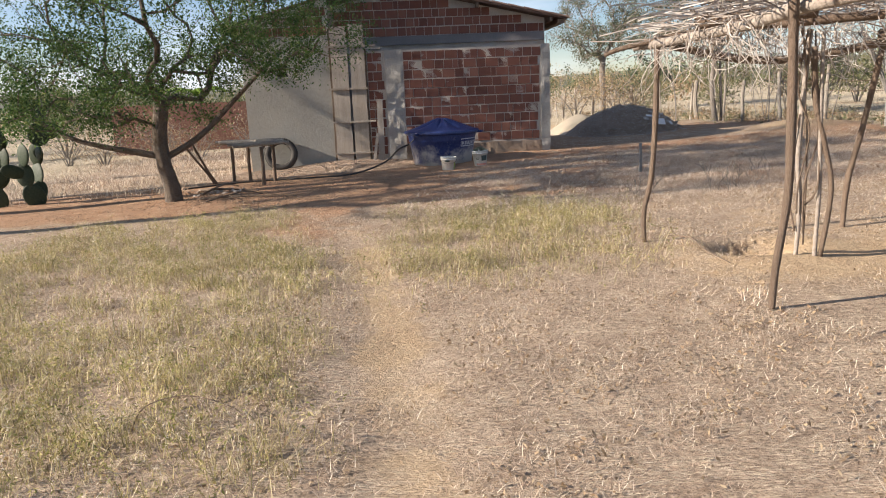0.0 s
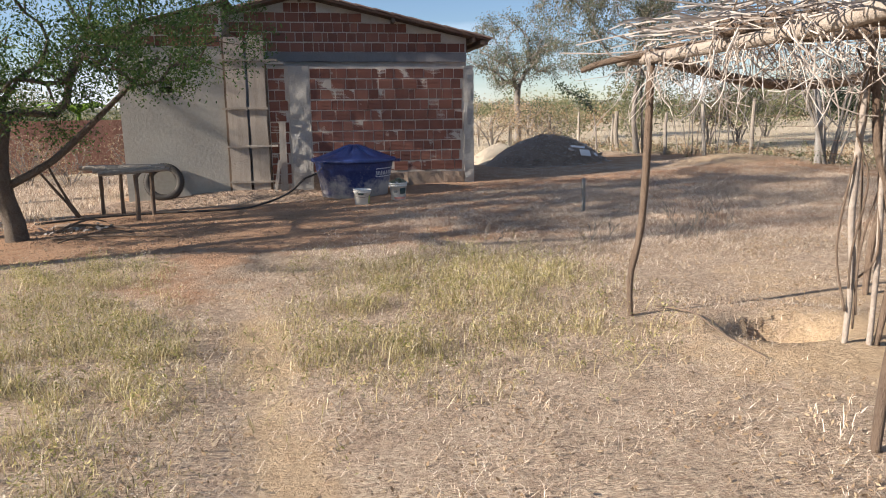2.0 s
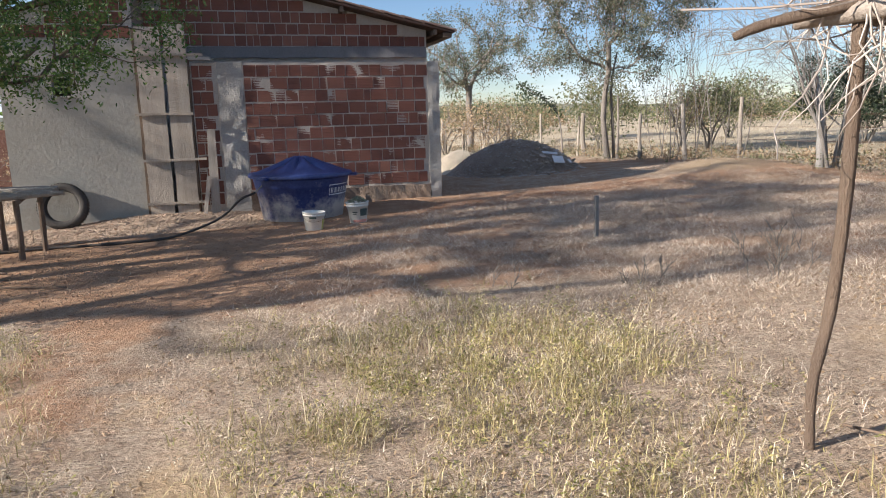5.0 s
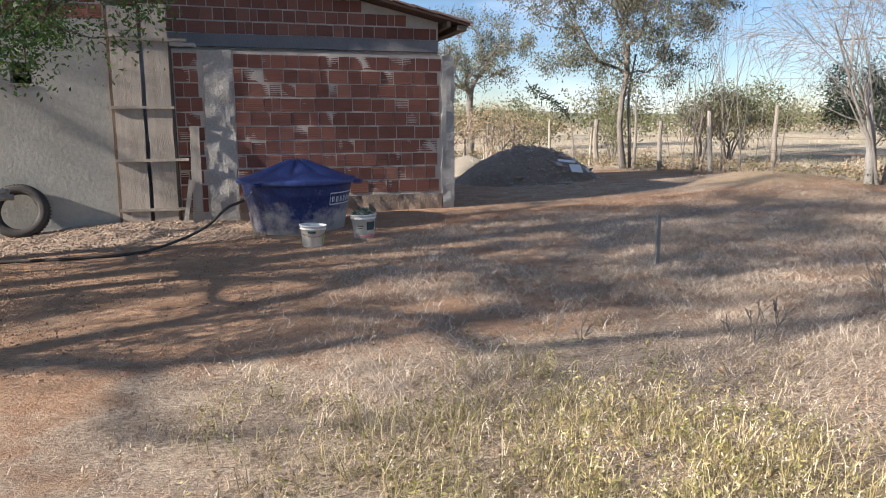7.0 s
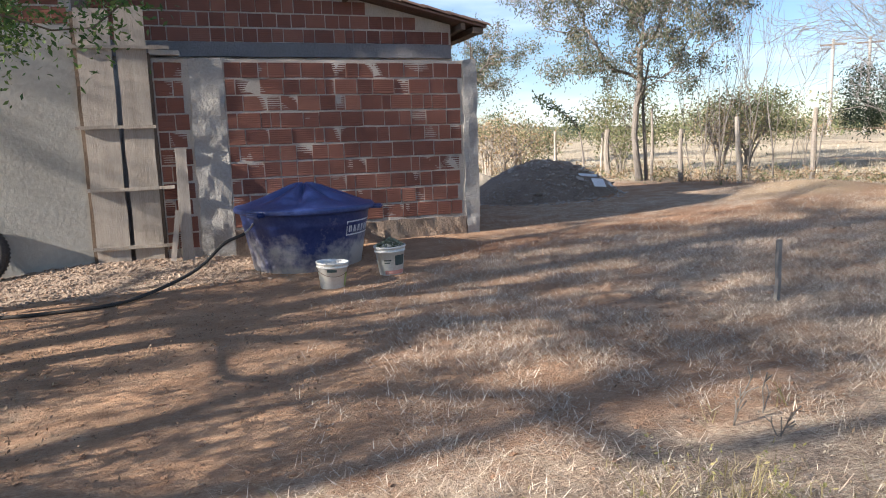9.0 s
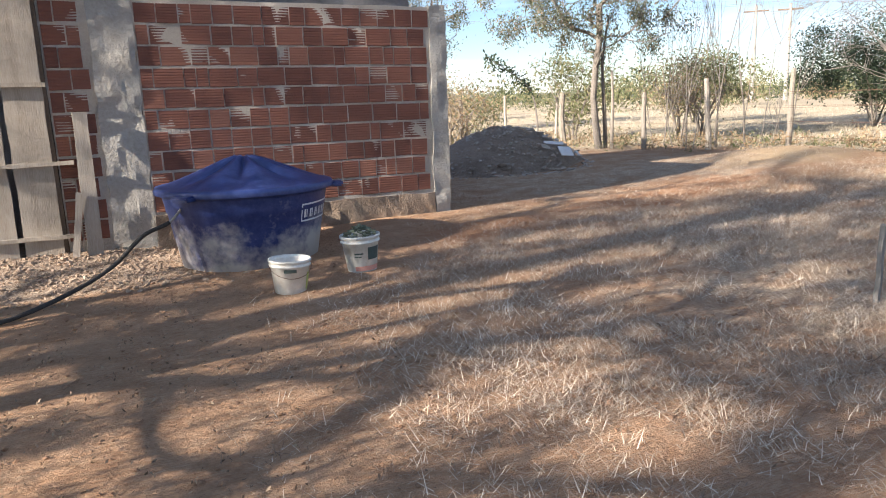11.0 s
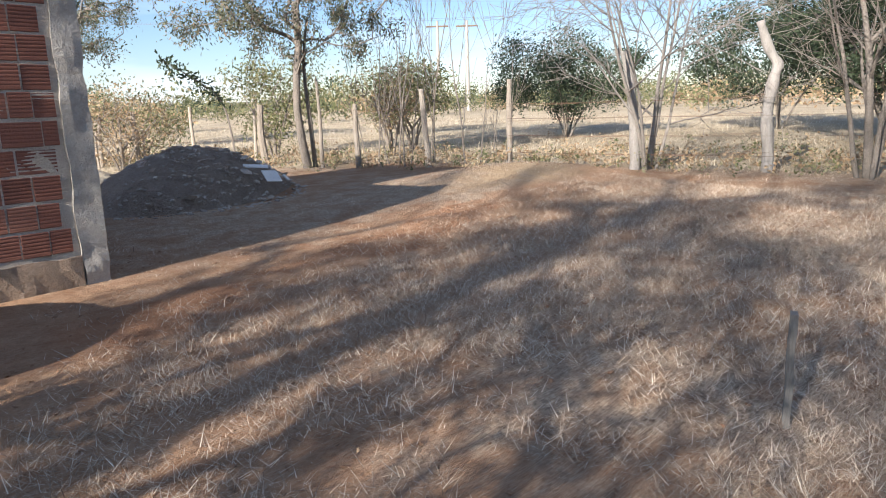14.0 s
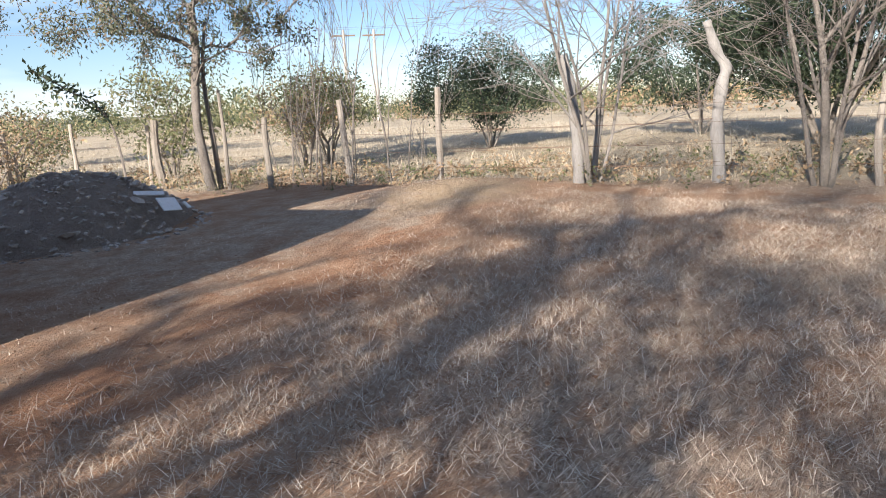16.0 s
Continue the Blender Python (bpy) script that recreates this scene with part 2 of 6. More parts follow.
M_BUCKET = surface("white_bucket_plastic", (0.74, 0.74, 0.71), (0.66, 0.65, 0.61), (0.55, 0.51, 0.45), 6, 50, 0.45, 0.1, 0.003)
M_LABEL_DARK = surface("dark_green_label", (0.035, 0.06, 0.06), (0.05, 0.08, 0.08), (0.09, 0.11, 0.10), 8, 60, 0.5, 0.05, 0.002)
M_LABEL_RED = surface("faded_red_label", (0.55, 0.20, 0.15), (0.62, 0.30, 0.24), (0.65, 0.42, 0.36), 8, 60, 0.5, 0.05, 0.002)
M_LABEL_GREEN = surface("lime_label", (0.35, 0.42, 0.08), (0.42, 0.47, 0.12), (0.5, 0.5, 0.25), 8, 60, 0.5, 0.05, 0.002)
M_WHITE = surface("white_print", (0.72, 0.74, 0.78), (0.62, 0.65, 0.70), (0.5, 0.52, 0.56), 8, 50, 0.5, 0.05, 0.002)
M_RUBBLE = surface("rubble_soil", (0.40, 0.32, 0.26), (0.28, 0.22, 0.175), (0.52, 0.44, 0.37), 4, 30, 0.95, 1.0, 0.04)
M_STONE = surface("broken_concrete_bits", (0.46, 0.40, 0.345), (0.30, 0.25, 0.21), (0.60, 0.55, 0.49), 6, 40, 0.92, 0.8, 0.01)
M_SANDPILE = surface("pale_sand", (0.62, 0.53, 0.40), (0.54, 0.45, 0.33), (0.68, 0.60, 0.48), 4, 50, 0.95, 0.8, 0.02)
M_FOAM = surface("white_board_offcut", (0.72, 0.73, 0.75), (0.64, 0.65, 0.67), (0.55, 0.54, 0.53), 6, 40, 0.8, 0.3, 0.004)
M_IRON = surface("rusty_iron", (0.13, 0.075, 0.05), (0.09, 0.06, 0.05), (0.2, 0.12, 0.08), 10, 70, 0.7, 0.5, 0.002, (1, 1, 1), 0, 0.6)
# cactus skin near black: the shade it stands in is put into the colour
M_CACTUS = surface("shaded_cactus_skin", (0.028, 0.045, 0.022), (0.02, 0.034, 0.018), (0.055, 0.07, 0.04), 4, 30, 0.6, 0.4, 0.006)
M_GRASS_GREEN = foliage("half_dry_grass", [(0.19, 0.155, 0.07), (0.33, 0.285, 0.115), (0.53, 0.445, 0.235), (0.80, 0.70, 0.49)], 0.3)
M_MEADOW_LEAF = foliage("small_meadow_leaves", [(0.16, 0.17, 0.055), (0.27, 0.26, 0.09), (0.42, 0.37, 0.155), (0.58, 0.48, 0.27)], 0.35)
M_GRASS_DRY = foliage("dry_straw", [(0.19, 0.125, 0.09), (0.48, 0.37, 0.275), (0.70, 0.58, 0.45), (0.84, 0.76, 0.63)], 0.2)
M_GRASS_FAR = foliage("bleached_field_grass", [(0.38, 0.32, 0.23), (0.54, 0.47, 0.35), (0.68, 0.61, 0.49)], 0.25)
M_LEAF_A = foliage("bright_green_leaves", [(0.035, 0.075, 0.022), (0.06, 0.115, 0.03), (0.09, 0.155, 0.042), (0.16, 0.20, 0.065)], 0.35, 0.5)
M_LEAF_B = foliage("grey_green_leaves", [(0.08, 0.095, 0.058), (0.12, 0.135, 0.085), (0.17, 0.175, 0.12), (0.25, 0.185, 0.14)], 0.3)
M_LEAF_DARK = foliage("dark_acacia_leaves", [(0.035, 0.055, 0.036), (0.055, 0.078, 0.048), (0.095, 0.118, 0.07)], 0.25)
M_LEAF_OLIVE = foliage("olive_scrub_leaves", [(0.10, 0.12, 0.055), (0.15, 0.165, 0.08), (0.21, 0.21, 0.11), (0.30, 0.26, 0.16)], 0.3)
M_LEAF_BROWN = foliage("withered_leaves", [(0.25, 0.17, 0.10), (0.36, 0.26, 0.16), (0.45, 0.36, 0.24)], 0.3)
M_DEADLEAF = foliage("fallen_dead_leaves", [(0.16, 0.105, 0.07), (0.25, 0.17, 0.115), (0.38, 0.29, 0.20)], 0.15)
M_BANANA = foliage("banana_leaf", [(0.12, 0.22, 0.035), (0.20, 0.30, 0.05)], 0.45)
M_FAR_HILL = surface("far_scrub_hill", (0.12, 0.13, 0.10), (0.17, 0.17, 0.13), (0.2, 0.19, 0.15), 0.02, 0.2, 1.0, 0.0, 0.1)


# ---- mesh tools ----
class Buf:
    """Vertices and faces gathered for one mesh."""

    def __init__(self):
        self.v, self.f = [], []

    def add(self, verts, faces):
        o = len(self.v)
        self.v.extend(verts)
        self.f.extend([tuple(i + o for i in f) for f in faces])

    def box(self, x0, x1, y0, y1, z0, z1):
        self.add([(x0, y0, z0), (x1, y0, z0), (x1, y1, z0), (x0, y1, z0), (x0, y0, z1), (x1, y0, z1), (x1, y1, z1), (x0, y1, z1)],
                 [(0, 3, 2, 1), (4, 5, 6, 7), (0, 1, 5, 4), (1, 2, 6, 5), (2, 3, 7, 6), (3, 0, 4, 7)])

    def tube(self, pts, radii, sides=6, cap=True):
        pts = [Vector(p) for p in pts]
        verts, faces = [], []
        n = len(pts)
        side = None
        for i, p in enumerate(pts):
            d = (pts[min(i + 1, n - 1)] - pts[max(i - 1, 0)])
            d = d.normalized() if d.length > 1e-6 else Vector((0, 0, 1))
            if side is None:
                side = d.orthogonal().normalized()
            side = (side - d * side.dot(d))
            side = side.normalized() if side.length > 1e-6 else d.orthogonal().normalized()
            up = d.cross(side)
            for k in range(sides):
                a = 2 * math.pi * k / sides
                verts.append(p + (side * math.cos(a) + up * math.sin(a)) * radii[i])
        for i in range(n - 1):
            for k in range(sides):
                k2 = (k + 1) % sides
                faces.append((i * sides + k, i * sides + k2, (i + 1) * sides + k2, (i + 1) * sides + k))
        if cap:
            faces.append(tuple(range(sides - 1, -1, -1)))
            faces.append(tuple((n - 1) * sides + k for k in range(sides)))
        self.add([tuple(v) for v in verts], faces)

    def lathe(self, profile, sides=48, wave=None):
        """Profile of (radius, z) turned round z. wave(angle, radius, z) lifts a point."""
        verts, faces = [], []
        n = len(profile)
        for r, z in profile:
            for k in range(sides):
                a = 2 * math.pi * k / sides
                verts.append((r * math.cos(a), r * math.sin(a), z + (wave(a, r, z) if wave else 0)))
        for i in range(n - 1):
            for k in range(sides):
                k2 = (k + 1) % sides
                faces.append((i * sides + k, i * sides + k2, (i + 1) * sides + k2, (i + 1) * sides + k))
        self.add(verts, faces)

    def mesh(self, name, smooth=False):
        me = bpy.data.meshes.new(name)
        me.from_pydata([tuple(v) for v in self.v], [], self.f)
        if smooth:
            me.polygons.foreach_set("use_smooth", [True] * len(me.polygons))
        me.update()
        return me


def fast_mesh(name, verts, faces):
    """A mesh from numpy arrays; all faces have the same number of corners."""
    me = bpy.data.meshes.new(name)
    n, k = faces.shape
    me.vertices.add(len(verts))
    me.vertices.foreach_set("co", np.ascontiguousarray(verts, dtype=np.float32).ravel())
    me.loops.add(n * k)
    me.loops.foreach_set("vertex_index", np.ascontiguousarray(faces, dtype=np.int32).ravel())
    me.polygons.add(n)
    me.polygons.foreach_set("loop_start", np.arange(0, n * k, k, dtype=np.int32))
    me.update(calc_edges=True)
    me.validate()
    return me


def part(name, me, material, parent=None, label="", at=None):
    if isinstance(me, Buf):
        me = me.mesh(name)
    if not me.materials:
        me.materials.append(material)
    ob = new(name, me)
    if at is not None:
        ob.matrix_local = at
    if parent is not None:
        ob.parent = parent
    if label:
        tagged(ob, label)
    return ob


def thing(name, at, label, category, group="", kind=""):
    ob = new(name)
    ob.matrix_world = at
    return tagged(ob, label, category, group, kind)


def bevelled(x0, x1, y0, y1, z0, z1, w=0.006, seg=1):
    bm = bmesh.new()
    bmesh.ops.create_cube(bm, size=1, matrix=Matrix.Translation(((x0 + x1) / 2, (y0 + y1) / 2, (z0 + z1) / 2)) @ Matrix.Diagonal((x1 - x0, y1 - y0, z1 - z0, 1)))
    bmesh.ops.bevel(bm, geom=bm.edges[:], offset=w, segments=seg, affect="EDGES")
    me = bpy.data.meshes.new("block")
    bm.to_mesh(me)
    bm.free()
    return me


def ragged(x0, x1, y0, y1, z0, z1, step=0.06, amp=0.008, seed=1):
    """A cast block with uneven faces and edges."""
    bm = bmesh.new()
    bmesh.ops.create_cube(bm, size=1, matrix=Matrix.Translation(((x0 + x1) / 2, (y0 + y1) / 2, (z0 + z1) / 2)) @ Matrix.Diagonal((x1 - x0, y1 - y0, z1 - z0, 1)))
    for axis, length in ((0, x1 - x0), (1, y1 - y0), (2, z1 - z0)):
        for k in range(1, max(1, int(length / step))):
            co = [(x0 + x1) / 2, (y0 + y1) / 2, (z0 + z1) / 2]
            co[axis] = (x0, y0, z0)[axis] + length * k / max(1, int(length / step))
            no = [0, 0, 0]
            no[axis] = 1
            bmesh.ops.bisect_plane(bm, geom=bm.verts[:] + bm.edges[:] + bm.faces[:], plane_co=co, plane_no=no)
    for v in bm.verts:
        p = v.co * 6 + Vector((seed * 3.7, seed, 0))
        v.co += Vector((noise.noise(p), noise.noise(p + Vector((9, 0, 0))), noise.noise(p + Vector((0, 9, 0))))) * amp * 2
    me = bpy.data.meshes.new("block")
    bm.to_mesh(me)
    bm.free()
    return me


# ---- ground ----
def smooth01(x):
    x = np.clip(x, 0, 1)
    return x * x * (3 - 2 * x)


def waves(x, y, s, seed):
    """Soft random relief between -1 and 1."""
    r = np.random.RandomState(seed)
    out = np.zeros_like(np.asarray(x, dtype=float))
    for _ in range(7):
        a, k, p = r.uniform(0, 6.28), r.uniform(0.6, 1.7) * s, r.uniform(0, 6.28)
        out = out + np.sin((x * math.cos(a) + y * math.sin(a)) * k + p)
    return out / 4.5


def height(x, y):
    x, y = np.asarray(x, dtype=float), np.asarray(y, dtype=float)
    z = -0.097 + 0.033 * 25 * np.tanh(x / 25)
    z = z + 0.022 * waves(x, y, 1.3, 3) + 0.010 * waves(x, y, 4.5, 5)
    # earth banked up along the front of the house
    z = z + 0.13 * smooth01((y - 14.5) / 1.2) * smooth01((18 - y) / 1.5) * np.exp(-((x + 2.5) / 1.5) ** 2)
    # low bank in front of the fence
    z = z + 0.24 * np.exp(-(((x - 8.3) / 1.3) ** 2 + ((y - 16.6) / 1.2) ** 2))
    z = z + 0.10 * np.exp(-(((x - 6.3) / 1.6) ** 2 + ((y - 15.2) / 0.6) ** 2))
    # pit and its rim under the arbour
    d = np.hypot((x - 2.58) / 1.25, (y - 5.72))
    z = z - 0.30 * smooth01((0.27 - d) / 0.13) + 0.05 * np.exp(-((d - 0.42) / 0.16) ** 2)
    # trodden path
    z = z - 0.03 * np.exp(-((x - path_x(y)) / 0.28) ** 2) * smooth01((9 - y) / 2)
    return z


def path_x(y):
    return np.interp(y, [-3, 1, 3.3, 5, 6.6, 7.6, 9.5], [-0.06, -0.08, -0.27, -0.5, -0.8, -1.06, -1.5])


def gz(x, y):
    return float(height(x, y))


def axis_lines(lo, hi, step, far, growth=1.28):
    a = list(np.arange(lo, hi + step / 2, step))
    s, p = step, a[-1]
    while p < far:
        s = min(s * growth, 60)
        p += s
        a.append(p)
    s, p = step, lo
    while p > -far:
        s = min(s * growth, 60)
        p -= s
        a.insert(0, p)
    return np.array(a)


gx, gy = axis_lines(-7, 11, 0.12, 900), axis_lines(-1.2, 20, 0.12, 900)
GX, GY = np.meshgrid(gx, gy)
GZ = height(GX, GY)
nx, ny = len(gx), len(gy)
idx = np.arange(nx * ny).reshape(ny, nx)
ground_faces = np.stack([idx[:-1, :-1], idx[:-1, 1:], idx[1:, 1:], idx[1:, :-1]], -1).reshape(-1, 4)
ground_mesh = fast_mesh("ground", np.stack([GX, GY, GZ], -1).reshape(-1, 3), ground_faces)
ground_mesh.polygons.foreach_set("use_smooth", [True] * len(ground_mesh.polygons))


def mask_worn(x, y):
    """Ground trodden bare where the path meets the yard."""
    return np.exp(-((x - path_x(y) + 0.35) / 0.75) ** 2) * smooth01((y - 6.7) / 1.2) * smooth01((10.5 - y) / 1.0)


def mask_yard(x, y):
    edge = 8.9 + 0.35 * waves(x, y, 1.1, 8) - 0.15 * x * (x > 0) - 0.1 * np.clip(x, -8, 0)
    m = smooth01((y - edge) / 1.2) * smooth01((24 - y) / 4) * smooth01((x + 10) / 3) * smooth01((11 - x) / 2) * np.maximum(smooth01((x + 5.2) / 1.0), smooth01((14.0 - y) / 0.8))
    bare = smooth01((4.2 - x) / 4.5) * 0.45 + 0.55
    strip = np.exp(-((y - 14.9 - 0.05 * x) / 0.7) ** 2) * smooth01((9 - x) / 2)
    return np.clip(np.maximum(m * np.maximum(bare + 0.25 * waves(x, y, 1.4, 13), strip), (0.6 + 0.4 * waves(x, y, 3.1, 19)) * mask_worn(x, y)), 0, 1)


def mask_clay(x, y):
    """Redder earth scraped along the edge of the house's shade."""
    d = y - 14.55 - 0.13 * x
    return np.clip(smooth01((x - 0.6) / 1.2) * smooth01((7.6 - x) / 1.5) * np.exp(-(d / 0.75) ** 2) * (0.5 + 0.35 * waves(x, y, 2.4, 17) + 0.3 * waves(x, y, 6.0, 18)), 0, 1)


def mask_path(x, y):
    m = np.exp(-((x - path_x(y)) / 0.26) ** 2) * smooth01((8.8 - y) / 1.5) * (0.66 + 0.35 * waves(x, y, 2.2, 21) + 0.3 * waves(x, y, 7.0, 22))
    m = np.maximum(m, 0.95 * np.exp(-(((x - 3.0) / 1.5) ** 2 + ((y - 5.35) / 0.85) ** 2)))
    m = np.maximum(m, 0.8 * smooth01((x - 2.4) / 1.0) * smooth01((7.9 - y) / 0.6) * smooth01((y - 4.4) / 0.8) * (0.7 + 0.4 * waves(x, y, 2, 4)))
    m = np.maximum(m, 0.8 * np.exp(-(((x - 8.2) / 1.4) ** 2 + ((y - 16.4) / 1.0) ** 2)))
    m = np.maximum(m, 0.9 * np.exp(-(((x - 3.2) / 1.0) ** 2 + ((y - 25) / 5.0) ** 2)))
    return np.clip(m, 0, 1)


def mask_gravel(x, y):
    return np.clip(smooth01((y - 13.9) / 0.9) * smooth01((16.3 - y) / 0.2) * smooth01((x + 5.5) / 1.2) * smooth01((0.2 - x) / 1.6), 0, 1)


def mask_far(x, y):
    return np.clip(np.maximum(smooth01((x - 9.6 + 0.28 * (y - 15)) / 1.0), np.maximum(smooth01((y - 22) / 4), smooth01((-x - 8) / 3) * smooth01((y - 6) / 4))), 0, 1)


for mask_name, fn in (("yard", mask_yard), ("clay", mask_clay), ("path", mask_path), ("gravel", mask_gravel), ("far", mask_far)):
    at = ground_mesh.attributes.new(mask_name, "FLOAT", "POINT")
    at.data.foreach_set("value", fn(GX, GY).ravel().astype(np.float32))
ground = part("ground", ground_mesh, M_GROUND)
tagged(ground, "sandy red earth with straw litter and bare trodden patches", "ground", kind="structure")


# ---- house ----
HOUSE = pose(2.40, 16.1, 0, 0, 0, 3)
house = thing("house", HOUSE, "unfinished red brick house with grey plastered side room and tiled roof", "house")


def ribbed_brick(length, h=0.180, depth=0.09, ribs=6, seed=0):
    """Hollow clay block: its face has shallow horizontal grooves."""
    r = random.Random(seed)
    b = Buf()
    prof = [(0.004, 0.0), (0.0, 0.006)]
    for k in range(ribs):
        z0 = 0.012 + (h - 0.024) * k / ribs
        z1 = 0.012 + (h - 0.024) * (k + 1) / ribs
        prof += [(0.0, z0 + 0.004), (0.0, z1 - 0.011), (0.0022, z1 - 0.009), (0.0022, z1 - 0.003)]
    prof += [(0.0, h - 0.006), (0.004, h)]
    n = len(prof)
    verts = [(x, y, z) for x in (0.0, length) for y, z in prof] + [(0, depth, 0), (0, depth, h), (length, depth, 0), (length, depth, h)]
    faces = [(i, n + i, n + i + 1, i + 1) for i in range(n - 1)]
    faces += [(n - 1, 2 * n - 1, 2 * n + 3, 2 * n + 1), (0, 2 * n, 2 * n + 2, n)]
    faces += [tuple(range(n)) + (2 * n + 1, 2 * n), tuple(range(2 * n - 1, n - 1, -1)) + (2 * n + 2, 2 * n + 3)]
    b.add(verts, faces)
    return b.mesh("brick")


BRICKS = {w: ribbed_brick(w, seed=int(w * 1000)) for w in (0.188, 0.15, 0.105, 0.27)}
for me in BRICKS.values():
    me.materials.append(M_BRICK)


def lay_bricks(parent, u0, u1, z0, courses, y, seed, top=None, pitch=0.2025):
    """Courses of bricks between u0 and u1, face at y, joints of about 14 mm; top(u) cuts a gable."""
    r = random.Random(seed)
    for c in range(courses):
        z = z0 + c * pitch + r.uniform(-0.003, 0.003)
        u = u0 + 0.006
        first = True
        while u < u1 - 0.08:
            w = r.choice((0.188, 0.188, 0.188, 0.27, 0.27, 0.15, 0.105)) if not first else (0.188 if c % 2 else 0.105)
            first = False
            room = u1 - 0.006 - u
            while w > room and w > 0.105:
                w = max(k for k in BRICKS if k < w)
            if w <= room and (top is None or z + 0.19 < min(top(u), top(u + w))):
                ob = new("brick", BRICKS[w])
                ob.parent = parent
                ob.matrix_local = pose(u, y + r.uniform(-0.004, 0.004), z + r.uniform(-0.003, 0.003), r.uniform(-0.8, 0.8), r.uniform(-0.6, 0.6), r.uniform(-0.8, 0.8))
            u += w + r.uniform(0.010, 0.017)


front = part("front_wall", ragged(-3.27, -0.16, 0.0, 0.13, -0.25, 2.30, 0.12, 0.004, 4), M_MORTAR, house, "red hollow-brick wall with rough pale mortar joints")
jamb = part("jamb_wall", ragged(-4.06, -3.64, 0.0, 0.13, -0.25, 2.30, 0.12, 0.004, 5), M_MORTAR, house, "narrow red brick wall beside the gate")
part("plinth", ragged(-3.27, -0.2, -0.03, 0.10, -0.3, 0.22, 0.09, 0.012, 6), M_PLINTH, house, "rough cement plinth")
part("corner_pillar", ragged(-0.2, 0.0, -0.02, 0.2, -0.35, 2.315, 0.06, 0.012, 7), M_CONCRETE, house, "raw grey concrete corner pillar with ragged edges")
part("door_pillar", ragged(-3.66, -3.27, -0.012, 0.2, -0.35, 2.31, 0.06, 0.010, 8), M_CONCRETE, house, "raw grey concrete pillar with cement smears")
for u in (-0.14, -0.06):
    b = Buf()
    b.tube([(u, 0.05, 2.28), (u + 0.004, 0.05, 2.42), (u + 0.01, 0.06, 2.55)], [0.005] * 3, 5)
    part("rebar", b, M_IRON, house)
# unseen wall, added to stop sun passing between front wall and gable
part("courtyard_side_wall", bevelled(-0.15, -0.02, 0.205, 1.504, -0.4, 2.28, 0.01), M_BRICK, house)
# room with the plastered wall
VU0, VU1, VZ0, VZ1 = -6.05, -5.80, 1.82, 2.09
b = Buf()
us, zs = [-6.76, VU0, VU1, -4.86], [-0.45, VZ0, VZ1, 2.66]
fs = []
for j in range(3):
    for i in range(3):
        if (i, j) != (1, 1):
            q = [j * 4 + i, j * 4 + i + 1, (j + 1) * 4 + i + 1, (j + 1) * 4 + i]
            fs += [tuple(q), tuple(16 + k for k in reversed(q))]
rim = [0, 1, 2, 3, 7, 11, 15, 14, 13, 12, 8, 4]
fs += [(rim[k], 16 + rim[k], 16 + rim[(k + 1) % 12], rim[(k + 1) % 12]) for k in range(12)]
hole = [5, 9, 10, 6]
fs += [(hole[k], 16 + hole[k], 16 + hole[(k + 1) % 4], hole[(k + 1) % 4]) for k in range(4)]
b.add([(u, 0.0, z) for z in zs for u in us] + [(u, 0.15, z) for z in zs for u in us], fs)
part("plastered_wall", b, M_PLASTER, house, "grey cement-plastered wall, streaked and bare")
part("plastered_side_wall", bevelled(-6.76, -6.61, 0.152, 3.3, -0.45, 2.64, 0.008), M_PLASTER, house)
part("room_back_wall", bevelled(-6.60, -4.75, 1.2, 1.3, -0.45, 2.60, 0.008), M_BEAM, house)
vent = part("vent", bevelled(VU0 + 0.01, VU1 - 0.01, 0.05, 0.09, (VZ0 + VZ1) / 2 - 0.015, (VZ0 + VZ1) / 2 + 0.015, 0.004), M_CONCRETE, house, "two-slot ventilation opening")
part("vent_rim", bevelled(VU0 - 0.02, VU1 + 0.02, -0.015, 0.02, VZ0 - 0.03, VZ0 - 0.003, 0.004), M_CONCRETE, house)
SIDE_TOP = [(-6.76, 2.662), (-4.86, 2.662), (-4.86, 3.44), (-6.76, 2.93)]
b = Buf()
b.add([(u, 0.004, z) for u, z in SIDE_TOP] + [(u, 0.14, z) for u, z in SIDE_TOP], [(0, 1, 2, 3), (7, 6, 5, 4), (0, 4, 5, 1), (1, 5, 6, 2), (2, 6, 7, 3), (3, 7, 4, 0)])
top_row = part("upper_wall", b, M_MORTAR, house, "unplastered red brick above the plaster")
part("room_side_wall", bevelled(-4.98, -4.86, 0.155, 1.50, -0.45, 3.38, 0.008), M_PLINTH, house)

# gable of the main house, set back behind the front wall
RIDGE_U, RIDGE_Z, EAVE_U, EAVE_Z, LEFT_U = -3.40, 3.86, 0.66, 2.96, -7.3
slope = (RIDGE_Z - EAVE_Z) / (EAVE_U - RIDGE_U)


def roof_z(u):
    return RIDGE_Z - slope * (u - RIDGE_U) if u > RIDGE_U else RIDGE_Z - slope * 1.15 * (RIDGE_U - u)


